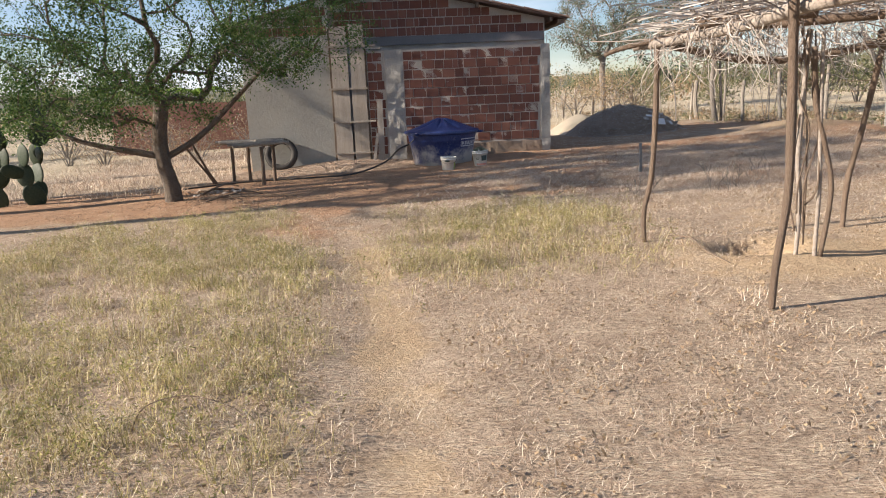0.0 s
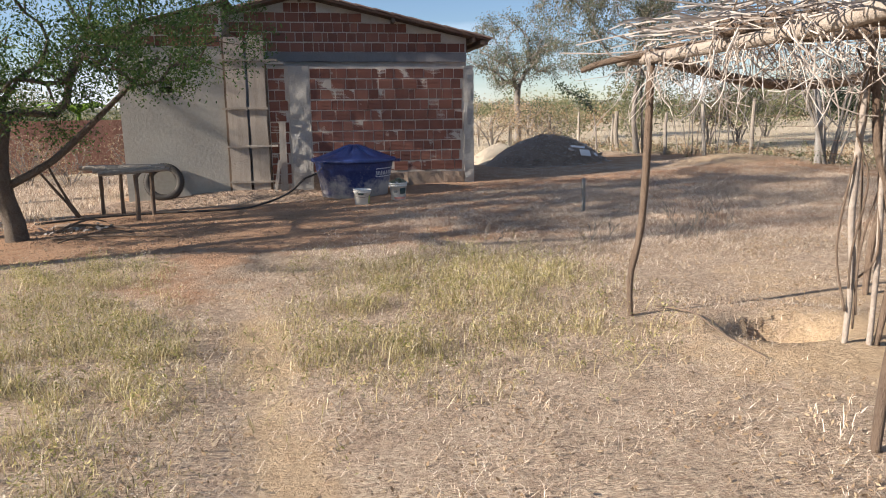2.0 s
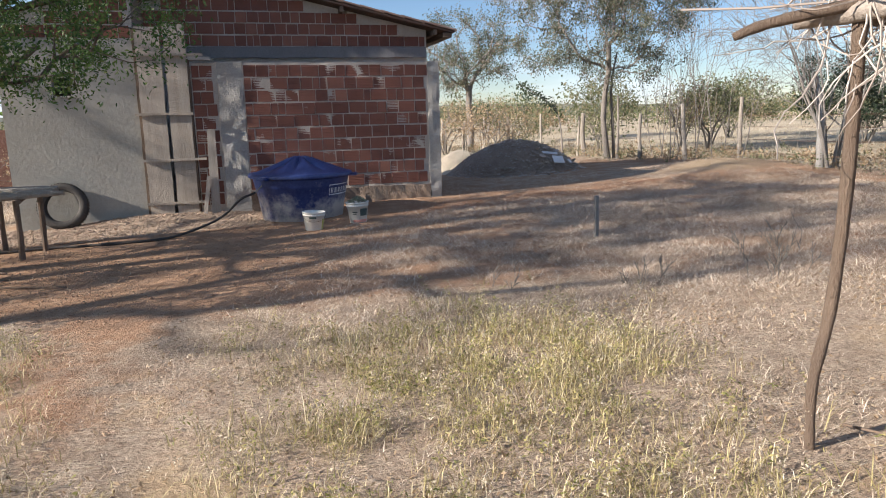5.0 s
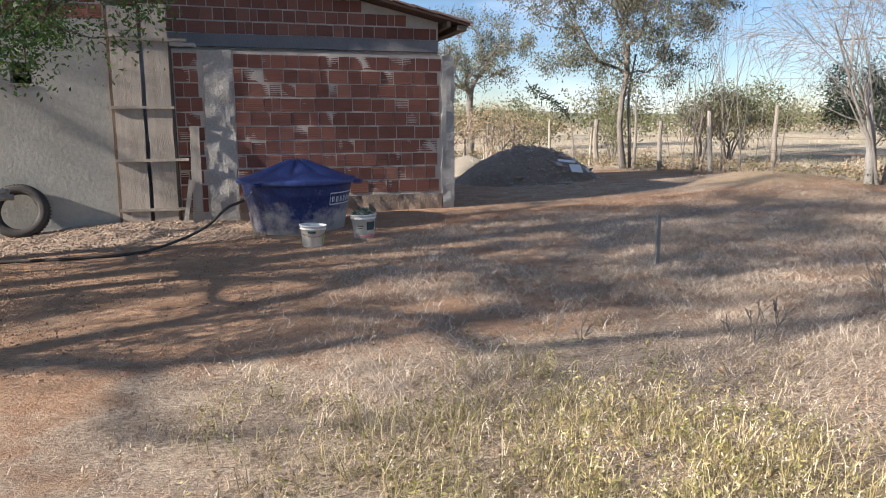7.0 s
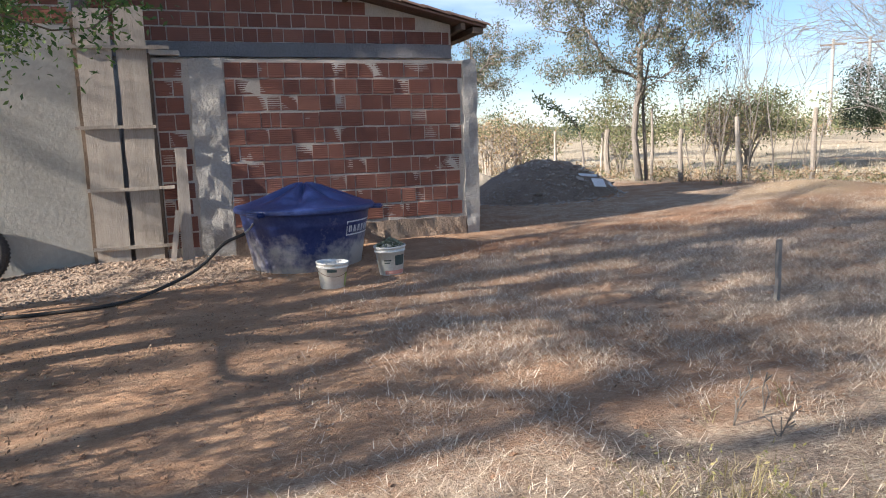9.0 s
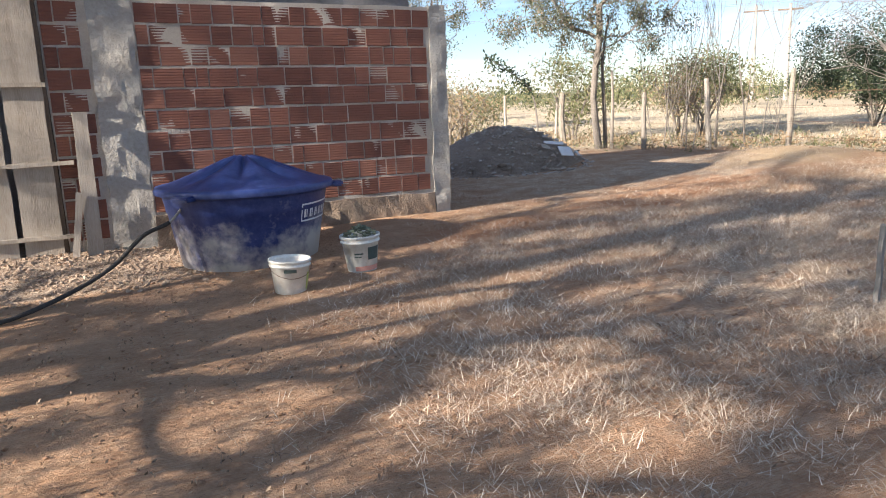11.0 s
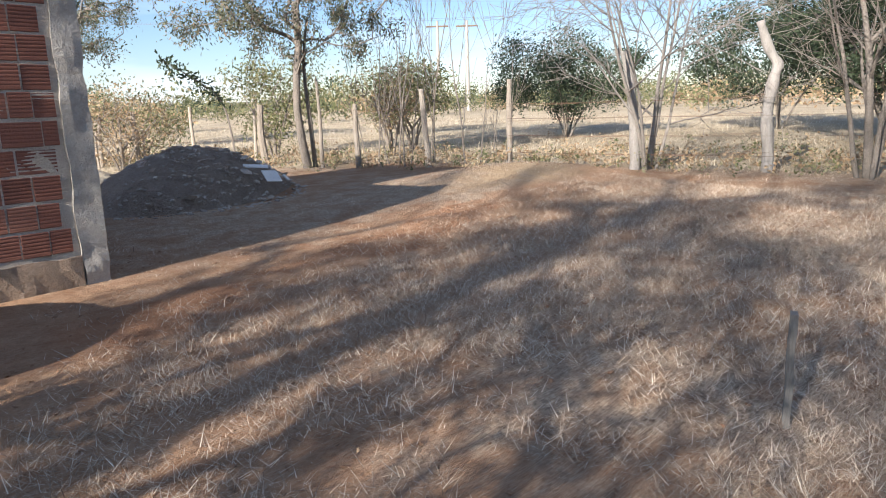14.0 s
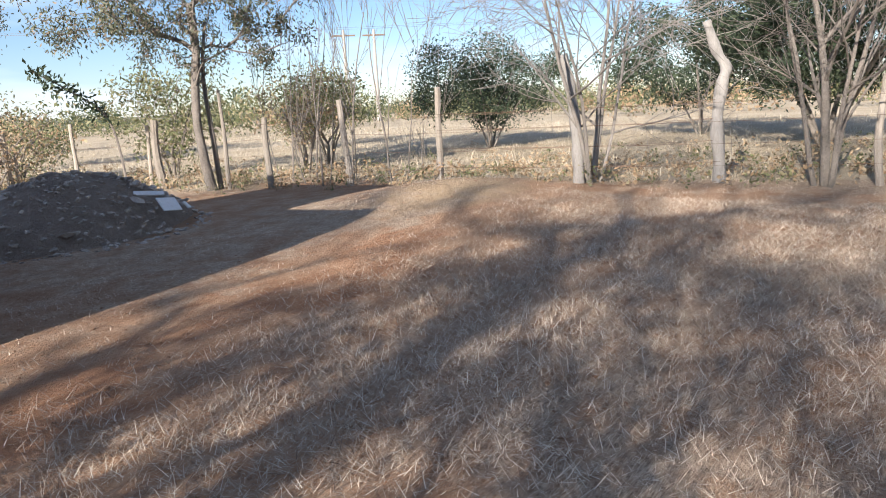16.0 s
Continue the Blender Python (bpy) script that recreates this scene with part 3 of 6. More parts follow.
b = Buf()
outline = [(-6.9, -0.4), (0.18, -0.4), (0.18, roof_z(0.18) - 0.06), (RIDGE_U, RIDGE_Z - 0.06), (-6.9, roof_z(-6.9) - 0.06)]
n = len(outline)
b.add([(u, 1.508, z) for u, z in outline] + [(u, 1.65, z) for u, z in outline],
      [tuple(range(n)), tuple(range(2 * n - 1, n - 1, -1))] + [(i, i + n, (i + 1) % n + n, (i + 1) % n) for i in range(n)])
gable = part("gable_wall", b, M_MORTAR, house, "upper red brick gable wall in shade")
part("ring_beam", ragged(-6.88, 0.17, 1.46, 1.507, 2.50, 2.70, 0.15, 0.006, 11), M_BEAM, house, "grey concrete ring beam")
part("house_side_wall", bevelled(0.03, 0.18, 1.652, 3.4, -0.4, roof_z(0.18) - 0.08, 0.01), M_BRICK, house)
part("house_back_wall", bevelled(-6.75, 0.02, 3.26, 3.4, -0.4, 2.7, 0.01), M_BRICK, house)
part("house_left_wall", bevelled(-6.92, -6.77, 1.652, 3.25, -0.4, roof_z(-6.9) - 0.08, 0.01), M_PLASTER, house)
roof = new("roof")
roof.parent = house
tagged(roof, "low-pitched roof of dark old clay tiles")
for u0, u1, nm in ((RIDGE_U, EAVE_U, "roof_slope"), (LEFT_U, RIDGE_U, "roof_slope")):
    b = Buf()
    za, zb = roof_z(u0), roof_z(u1)
    b.add([(u0, 1.22, za - 0.03), (u1, 1.22, zb - 0.03), (u1, 3.6, zb - 0.03), (u0, 3.6, za - 0.03), (u0, 1.22, za), (u1, 1.22, zb), (u1, 3.6, zb), (u0, 3.6, za)],
          [(0, 3, 2, 1), (4, 5, 6, 7), (0, 1, 5, 4), (1, 2, 6, 5), (2, 3, 7, 6), (3, 0, 4, 7)])
    part(nm, b, M_ROOFTILE, roof)
b = Buf()
za, zb = roof_z(LEFT_U), roof_z(-4.70)
b.add([(LEFT_U, -0.08, za - 0.03), (-4.70, -0.08, zb - 0.03), (-4.70, 1.215, zb - 0.03), (LEFT_U, 1.215, za - 0.03), (LEFT_U, -0.08, za), (-4.70, -0.08, zb), (-4.70, 1.215, zb), (LEFT_U, 1.215, za)],
      [(0, 3, 2, 1), (4, 5, 6, 7), (0, 1, 5, 4), (1, 2, 6, 5), (2, 3, 7, 6), (3, 0, 4, 7)])
part("roof_slope", b, M_ROOFTILE, roof)
# edge tiles along the verge, and two rows behind them
tile = Buf()
ang = [math.pi * k / 6 for k in range(7)]
tv = [(x, 0.085 * s * math.cos(a), 0.05 * s * math.sin(a) + dz) for x, s, dz in ((0.0, 1.0, 0.0), (0.45, 0.82, 0.012)) for a in ang]
tv += [(x, 0.073 * s * math.cos(a), 0.04 * s * math.sin(a) + dz) for x, s, dz in ((0.0, 1.0, 0.0), (0.45, 0.82, 0.012)) for a in ang]
tf = [(i, i + 1, i + 8, i + 7) for i in range(6)] + [(14 + i + 1, 14 + i, 14 + i + 7, 14 + i + 8) for i in range(6)] + [(i + 1, i, 14 + i, 14 + i + 1) for i in range(6)]
tile.add(tv, tf)
tile_mesh = tile.mesh("tile")
tile_mesh.materials.append(M_ROOFTILE)
rt = random.Random(12)
for row, yy in enumerate((1.27, 1.45, 1.63)):
    for side in (1, -1):
        length = (EAVE_U - RIDGE_U) if side > 0 else (RIDGE_U - LEFT_U)
        k = slope if side > 0 else slope * 1.15
        for i in range(int(length / 0.38) + 1):
            d = min(i * 0.38 + 0.44, length + 0.05)
            u = RIDGE_U + side * d
            ob = new("tile", tile_mesh)
            ob.parent = roof
            a = math.degrees(math.atan(k))
            ob.matrix_local = pose(u, yy, RIDGE_Z - k * d + 0.008, 0, 0, 180 if side > 0 else 0) @ pose(0, 0, 0, rt.uniform(-2, 2), -a - 1.5, rt.uniform(-1, 1))
for u in (0.3, -1.45, -3.4, -5.2, -6.8):
    part("rafter", bevelled(u - 0.035, u + 0.035, 1.26, 1.9, roof_z(u) - 0.14, roof_z(u) - 0.04, 0.006), M_DARKWOOD, roof)
part("fascia", ragged(0.45, 0.62, 1.25, 3.5, roof_z(0.6) - 0.12, roof_z(0.6) - 0.035, 0.3, 0.006, 3), M_DARKWOOD, roof)
b = Buf()
b.tube([(-2.75, 1.6, 3.6), (-2.76, 1.6, 4.1), (-2.80, 1.6, 4.62)], [0.018, 0.014, 0.010], 6)
part("aerial_pole", b, M_IRON, house)

# ---- gate of two tall boards ----
gate = thing("plank_gate", HOUSE, "tall gate of two weathered grey boards on thin rails", "gate")
part("board", ragged(-4.83, -4.47, -0.05, -0.02, -0.10, 2.84, 0.2, 0.006, 21), M_PLANK, gate, "weathered grey board")
part("board", ragged(-4.42, -4.10, -0.05, -0.02, -0.08, 2.88, 0.2, 0.006, 22), M_PLANK, gate, "weathered grey board")
for z, u0, u1 in ((0.11, -4.86, -3.98), (0.80, -4.88, -3.92), (1.52, -4.92, -4.06), (2.42, -4.93, -3.85)):
    part("rail", ragged(u0, u1, -0.078, -0.052, z - 0.019, z + 0.019, 0.15, 0.005, int(z * 10)), M_PLANK, gate, "thin wooden cross rail")
part("jamb", ragged(-4.87, -4.812, -0.03, 0.06, -0.1, 2.80, 0.2, 0.005, 31), M_DARKWOOD, gate)
part("jamb", ragged(-4.10, -4.065, -0.03, 0.06, -0.1, 2.36, 0.2, 0.005, 32), M_DARKWOOD, gate)
part("slab", ragged(-4.08, -3.74, -0.06, 0.16, 2.34, 2.40, 0.1, 0.012, 33), M_CONCRETE, gate, "broken concrete lintel end")

# board leaning by the door pillar, with its prop
prop = thing("leaning_board", HOUSE, "grey board propped upright beside the gate", "board")
part("board", ragged(-0.065, 0.065, -0.02, 0.02, 0, 1.36, 0.15, 0.005, 41), M_PLANK, prop, at=pose(-3.83, -0.22, gz(-1.4, 15.6) - 0.02, -7, 0.8, 4))
part("strut", ragged(-0.03, 0.03, -0.015, 0.015, 0, 0.62, 0.15, 0.004, 42), M_PLANK, prop, at=pose(-4.0, -0.26, gz(-1.6, 15.6) - 0.02, -6, 9, 0))

# ---- water tank ----
TX, TY = -0.06, 15.0
TZ = gz(TX, TY) - 0.03
tank = thing("water_tank", pose(TX, TY, TZ, 0, 0, 12), "round blue plastic water tank, ribbed lid, pale dirt low down", "water tank")
b = Buf()
b.lathe([(0.0, 0.0), (0.58, 0.0), (0.605, 0.02), (0.655, 0.30), (0.69, 0.50), (0.700, 0.51), (0.705, 0.56), (0.722, 0.64), (0.725, 0.66), (0.76, 0.665), (0.765, 0.69), (0.74, 0.70), (0.66, 0.695)], 64)
part("body", b.mesh("body", True), M_TANK, tank, "blue plastic body, dusty white near the ground")


def ribs(a, r, z):
    k = abs(math.cos(4 * a)) ** 0.8
    t = max(0.0, min(1.0, (0.70 - r) / 0.6)) * min(1.0, r / 0.2)
    return 0.10 * (k - 0.55) * t


b = Buf()
b.lathe([(0.785, 0.672), (0.79, 0.70), (0.775, 0.725), (0.74, 0.73), (0.70, 0.738), (0.60, 0.77), (0.46, 0.815), (0.32, 0.86), (0.2, 0.90), (0.12, 0.935), (0.09, 0.95), (0.06, 0.955), (0.0, 0.957)], 96, ribs)
part("lid", b.mesh("lid", True), M_TANK, tank, "blue ribbed conical lid")
for a in (95, 215, 335):
    c, s = math.cos(radians(a)), math.sin(radians(a))
    part("lid_tab", bevelled(0.74, 0.88, -0.09, 0.09, 0.655, 0.70, 0.015, 2), M_TANK, tank, at=pose(0, 0, 0, 0, 0, a))
# printed badge as plain shapes: white frame, bars inside
badge = Buf()


def on_tank(a, z, r=0.0):
    rad = np.interp(z, [0.30, 0.50, 0.56, 0.64], [0.655, 0.69, 0.705, 0.722]) + 0.004 + r
    return (rad * math.cos(a), rad * math.sin(a), z)


def patch(buf, a0, a1, z0, z1, r, k=8):
    vs, fs = [], []
    for i in range(k + 1):
        a = a0 + (a1 - a0) * i / k
        vs += [on_tank(a, z0, r), on_tank(a, z1, r)]
    for i in range(k):
        fs.append((2 * i, 2 * i + 2, 2 * i + 3, 2 * i + 1))
    buf.add(vs, fs)


A0 = radians(-56 - 12)
A1 = radians(-8 - 12)
patch(badge, A0, A1, 0.40, 0.415, 0.0)
patch(badge, A0, A1, 0.545, 0.56, 0.0)
patch(badge, A0, A0 + 0.016, 0.415, 0.545, 0.0, 2)
patch(badge, A1 - 0.016, A1, 0.415, 0.545, 0.0, 2)
for i in range(7):
    a = A0 + 0.05 + (A1 - A0 - 0.07) * i / 7
    patch(badge, a, a + 0.032, 0.435, 0.525, 0.0, 2)
    patch(badge, a + 0.045, a + 0.062, 0.435, 0.525, 0.0, 2)
part("badge", badge, M_WHITE, tank, "white printed badge of bars in a frame")

# ---- buckets ----
def bucket(at, r0, r1, h, label):
    ob = thing("bucket", at, label, "bucket", "buckets by the tank")
    b = Buf()
    b.lathe([(0.0, 0.0), (r0 - 0.006, 0.0), (r0, 0.006), (r0 + (r1 - r0) * 0.8, h * 0.8), (r1 + 0.004, h * 0.805), (r1 + 0.006, h * 0.84), (r1, h * 0.845), (r1 + 0.002, h * 0.93), (r1 + 0.009, h * 0.935), (r1 + 0.009, h), (r1 - 0.002, h), (r1 - 0.005, h * 0.9), (r0 - 0.004, 0.012), (0.0, 0.012)], 40)
    part("pail", b.mesh("pail", True), M_BUCKET, ob)
    return ob


def bucket_patch(ob, mat_, r0, r1, h, a0, a1, f0, f1, name="label"):
    b = Buf()
    vs, fs = [], []
    for i in range(9):
        a = radians(a0 + (a1 - a0) * i / 8)
        for f in (f0, f1):
            r = r0 + (r1 - r0) * f + 0.002
            vs.append((r * math.cos(a), r * math.sin(a), h * f))
    for i in range(8):
        fs.append((2 * i, 2 * i + 2, 2 * i + 3, 2 * i + 1))
    b.add(vs, fs)
    part(name, b, mat_, ob)


b1 = bucket(pose(0.045, 13.53, gz(0.045, 13.53) - 0.006, 0, 2, 0), 0.115, 0.148, 0.255, "empty white plastic bucket with a small dark label, on bare earth")
bucket_patch(b1, M_LABEL_DARK, 0.115, 0.148, 0.255, -118, -80, 0.66, 0.76)
bucket_patch(b1, M_LABEL_GREEN, 0.115, 0.148, 0.255, -38, -10, 0.1, 0.62)
b = Buf()
b.tube([(0.156 * math.cos(a), -0.156 * math.sin(a), 0.215 - 0.085 * math.sin(a)) for a in [math.pi * k / 16 for k in range(17)]], [0.0022] * 17, 5)
part("handle", b, M_IRON, b1, "thin wire bail")
b2 = bucket(pose(0.685, 13.84, gz(0.685, 13.84) - 0.006, 0, -2, 0), 0.118, 0.155, 0.30, "white paint bucket full of green rubble, with a printed label")
bucket_patch(b2, M_LABEL_DARK, 0.118, 0.155, 0.30, -82, -32, 0.36, 0.70)
bucket_patch(b2, M_LABEL_RED, 0.118, 0.155, 0.30, -130, -30, 0.06, 0.19)
bucket_patch(b2, M_LABEL_DARK, 0.118, 0.155, 0.30, -128, -98, 0.52, 0.56, "print_bar")
bucket_patch(b2, M_LABEL_DARK, 0.118, 0.155, 0.30, -128, -104, 0.44, 0.47, "print_bar")


def lumps(seed, n, place, size, flat=0.7, sides=1):
    """Angular lumps joined into one mesh; place(rng) gives a centre."""
    r = random.Random(seed)
    buf = Buf()
    base = [(1, 0, 0), (-1, 0, 0), (0, 1, 0), (0, -1, 0), (0, 0, 1), (0, 0, -1), (0.6, 0.6, 0.6), (-0.6, 0.6, 0.55), (0.6, -0.6, 0.55), (-0.6, -0.6, 0.6)]
    tri = [(6, 4, 0), (6, 0, 2), (6, 2, 4), (7, 4, 2), (7, 2, 1), (7, 1, 4), (8, 0, 4), (8, 3, 0), (8, 4, 3), (9, 4, 1), (9, 1, 3), (9, 3, 4), (5, 2, 0), (5, 1, 2), (5, 3, 1), (5, 0, 3)]
    for _ in range(n):
        c = Vector(place(r))
        s = r.uniform(*size)
        rot = Euler((r.uniform(-0.5, 0.5), r.uniform(-0.5, 0.5), r.uniform(0, 6.3))).to_matrix()
        k = Vector((r.uniform(0.7, 1.4), r.uniform(0.6, 1.1), r.uniform(0.5, 1.0) * flat))
        vs = [tuple(c + rot @ Vector((p[0] * k.x * r.uniform(0.75, 1.15), p[1] * k.y * r.uniform(0.75, 1.15), p[2] * k.z * r.uniform(0.75, 1.15))) * s) for p in base]
        buf.add(vs, tri)
    return buf


def in_bucket(r):
    a, d = r.uniform(0, 6.28), 0.135 * math.sqrt(r.random())
    return (d * math.cos(a), d * math.sin(a), 0.30 + 0.06 * (1 - d / 0.14) + r.uniform(-0.02, 0.02))


M_BUCKETFILL = surface("greenish_scraps", (0.16, 0.19, 0.12), (0.10, 0.12, 0.075), (0.33, 0.33, 0.25), 30, 80, 0.9, 0.6, 0.01)
part("fill", lumps(3, 90, in_bucket, (0.012, 0.03), 0.5), M_BUCKETFILL, b2, "green-grey scraps")

# ---- hose ----
def catmull(pts, k=6):
    pts = [Vector(p) for p in pts]
    out = []
    for i in range(len(pts) - 1):
        p0, p1, p2, p3 = pts[max(i - 1, 0)], pts[i], pts[i + 1], pts[min(i + 2, len(pts) - 1)]
        for j in range(k):
            t = j / k
            out.append(0.5 * ((2 * p1) + (p2 - p0) * t + (2 * p0 - 5 * p1 + 4 * p2 - p3) * t * t + (3 * p1 - p0 - 3 * p2 + p3) * t ** 3))
    out.append(pts[-1])
    return out


hose_pts = [(-0.62, 14.62, TZ + 0.60), (-0.74, 14.55, TZ + 0.48), (-0.95, 14.5, 0.26)]
hose_pts += [(x, y, gz(x, y) + dz) for x, y, dz in ((-1.18, 14.45, 0.19), (-1.42, 14.25, 0.09), (-1.75, 13.95, 0.03), (-2.05, 13.78, 0.018), (-2.63, 13.73, 0.018), (-3.24, 13.82, 0.018), (-4.1, 13.6, 0.018), (-5.0, 13.2, 0.018))]
curve = catmull(hose_pts)
hose = thing("hose", pose(0, 0, 0), "black rubber hose from the tank along the ground", "hose")
b = Buf()
b.tube(curve[:7], [0.011] * 7, 8)
part("outlet_pipe", b, M_CONCRETE, hose, "thin grey pipe at the tank")
b = Buf()
b.tube(curve[6:], [0.017] * len(curve[6:]), 8)
part("tube", b.mesh("tube", True), M_RUBBER, hose)

# ---- tyre ----
tyre = thing("tyre", HOUSE @ pose(-6.06, -0.17, 0, 0, 0, 0), "worn black tyre leaning on the plastered wall", "tyre")
b = Buf()
prof = [(0.235, -0.055), (0.255, -0.075), (0.30, -0.082), (0.335, -0.07), (0.352, -0.05), (0.358, 0.0), (0.352, 0.05), (0.335, 0.07), (0.30, 0.082), (0.255, 0.075), (0.235, 0.055), (0.25, 0.04), (0.32, 0.045), (0.325, -0.045), (0.25, -0.04), (0.235, -0.055)]
b.lathe(prof, 56, lambda a, r, z: 0.0)
part("casing", b.mesh("casing", True), M_RUBBER, tyre, at=pose(0, 0, 0.16, 76, 0, 0))
b = Buf()
for k in range(48):
    a = 2 * math.pi * k / 48
    ca, sa = math.cos(a), math.sin(a)
    b.add([(0.357 * math.cos(a + s * 0.03) + 0.006 * q * ca, 0.357 * math.sin(a + s * 0.03) + 0.006 * q * sa, w) for s in (-1, 1) for w in (-0.052, 0.052) for q in (0, 1)],
          [(0, 1, 3, 2), (4, 6, 7, 5), (1, 5, 7, 3), (0, 2, 6, 4), (0, 4, 5, 1), (2, 3, 7, 6)])
part("tread", b, M_RUBBER, tyre, at=pose(0, 0, 0.16, 76, 0, 0))

# ---- rustic table ----
def pole_points(p0, p1, bend, seed, k=7):
    r = random.Random(seed)
    p0, p1 = Vector(p0), Vector(p1)
    out = []
    off = Vector((r.uniform(-1, 1), r.uniform(-1, 1), 0)) * bend
    ph = r.uniform(0, 6)
    for i in range(k):
        t = i / (k - 1)
        w = Vector((math.sin(5 * t + ph), math.cos(4 * t + ph * 1.3), 0)) * bend * 0.35 * math.sin(math.pi * t)
        out.append(p0.lerp(p1, t) + off * math.sin(math.pi * t) + w)
    return out


def pole(buf, p0, p1, r0, r1, bend=0.03, seed=1, sides=8, k=7):
    r = random.Random(seed + 99)
    pts = pole_points(p0, p1, bend, seed, k)
    buf.tube(pts, [(r0 + (r1 - r0) * i / (k - 1)) * r.uniform(0.9, 1.1) for i in range(k)], sides)


table = thing("rustic_table", pose(0, 0, 0), "rough stick table with grey pole top under the tree", "table")
legs = [(-4.28, 14.1), (-3.92, 13.98), (-3.42, 13.05), (-3.36, 13.7)]
for i, (x, y) in enumerate(legs):
    b = Buf()
    pole(b, (x, y, gz(x, y) - 0.1), (x + 0.01, y, 0.52), 0.035, 0.032, 0.01, 50 + i)
    part("leg", b, M_DARKWOOD, table)
b = Buf()
rr = random.Random(77)
for i in range(7):
    f = i / 6
    a = Vector((-4.55, 14.2, 0.555)).lerp(Vector((-3.75, 12.75, 0.555)), f)
    e = Vector((-3.3, 14.0, 0.56)).lerp(Vector((-2.95, 13.2, 0.56)), f)
    b2_ = Buf()
    pole(b2_, a + Vector((rr.uniform(-0.15, 0.1), 0, rr.uniform(0, 0.03))), e + Vector((rr.uniform(-0.1, 0.2), 0, rr.uniform(0, 0.03))), 0.036, 0.03, 0.03, 300 + i)
    part("top_pole", b2_, M_POST, table)
for a, e in (((-3.6, 14.12, 0.51), (-3.35, 12.95, 0.51)), ((-3.95, 14.02, 0.505), (-3.33, 13.68, 0.515))):
    b = Buf()
    pole(b, a, e, 0.03, 0.03, 0.01, 400)
    part("bearer", b, M_DARKWOOD, table)

# ---- trees ----
def colonize(trunk, targets, seed, step=0.22, wobble=0.05, droop=0.0, keep=0.35):
    """Branches from a trunk polyline to the targets: a list of node positions, parents and chains."""
    r = np.random.RandomState(seed)
    P = [np.array(p, dtype=float) for p in trunk]
    par = list(range(-1, len(trunk) - 1))
    length = [0.0]
    for i in range(1, len(P)):
        length.append(length[-1] + np.linalg.norm(P[i] - P[i - 1]))
    chains = [list(range(len(P)))]
    tips = []
    T = np.array(targets)
    T = T[np.argsort(np.linalg.norm(T - P[-1], axis=1))]
    first = max(1, int(len(trunk) * 0.45))
    for t in T:
        A = np.array(P[first:])
        d = np.linalg.norm(A - t, axis=1) + keep * np.array(length[first:])
        j = int(np.argmin(d)) + first
        a = P[j]
        L = np.linalg.norm(t - a)
        n = max(2, int(L / step))
        inward = (P[j] - P[par[j]]) if par[j] >= 0 else np.array([0, 0, 1.0])
        inward = inward / (np.linalg.norm(inward) + 1e-6)
        ch, prev = [j], j
        for i in range(1, n + 1):
            s = i / n
            q = a + (t - a) * s + inward * L * 0.22 * math.sin(math.pi * s) + r.normal(0, wobble, 3) * min(1, 2 * s) - np.array([0, 0, droop * s * s * L])
            P.append(q)
            par.append(prev)
            length.append(length[prev] + np.linalg.norm(q - P[prev]))
            prev = len(P) - 1
            ch.append(prev)
        chains.append(ch)
        tips.append(prev)
    load = np.zeros(len(P))
    for ti in tips:
        load[ti] += 1
    for i in range(len(P) - 1, 0, -1):
        if par[i] >= 0:
            load[par[i]] += load[i]
    return np.array(P), par, chains, np.maximum(load, 1), tips


def woody(buf, P, chains, load, r0, power=0.5, rmin=0.007, sides=6):
    top = load.max()
    rad = np.maximum(rmin, r0 * (load / top) ** power)
    for ci, ch in enumerate(chains):
        if not ch:
            continue
        rr_ = [rad[i] for i in ch]
        if ci:
            rr_[0] = min(rad[ch[0]], rr_[1] * 1.25)
            rr_[-1] *= 0.5
        else:
            m = len(ch)
            rr_ = [max(rad[i], r0) * (1.35 - 0.35 * min(1, 4 * k / m)) for k, i in enumerate(ch)]
        buf.tube([P[i] for i in ch], rr_, sides if rr_[0] > 0.03 else 4, cap=False)


def leaf_cloud(name, centres, spread, per, size, seed, aspect=0.4, hang=0.0):
    """Leaves as small folded diamonds, scattered round the centres."""
    r = np.random.RandomState(seed)
    n = len(centres) * per
    C = np.repeat(np.array(centres), per, axis=0) + r.normal(0, 1, (n, 3)) * spread
    d = r.normal(0, 1, (n, 3))
    d[:, 2] -= hang
    d /= np.linalg.norm(d, axis=1)[:, None]
    s = np.cross(d, r.normal(0, 1, (n, 3)))
    s /= np.linalg.norm(s, axis=1)[:, None] + 1e-9
    k = (size * r.uniform(0.6, 1.3, n))[:, None]
    up = np.cross(d, s)
    V = np.stack([C, C + d * k * 0.5 + s * k * aspect * 0.5 + up * k * 0.08, C + d * k, C + d * k * 0.5 - s * k * aspect * 0.5 + up * k * 0.08], 1).reshape(-1, 3)
    return fast_mesh(name, V, np.arange(4 * n).reshape(-1, 4))


def in_ellipsoid(n, c, rad, seed, hollow=0.35, keep=None):
    r = np.random.RandomState(seed)
    out = []
    while len(out) < n:
        p = r.uniform(-1, 1, 3)
        d = np.linalg.norm(p)
        if hollow < d < 1:
            q = np.array(c) + p * np.array(rad)
            if keep is None or keep(q):
                out.append(q)
    return out


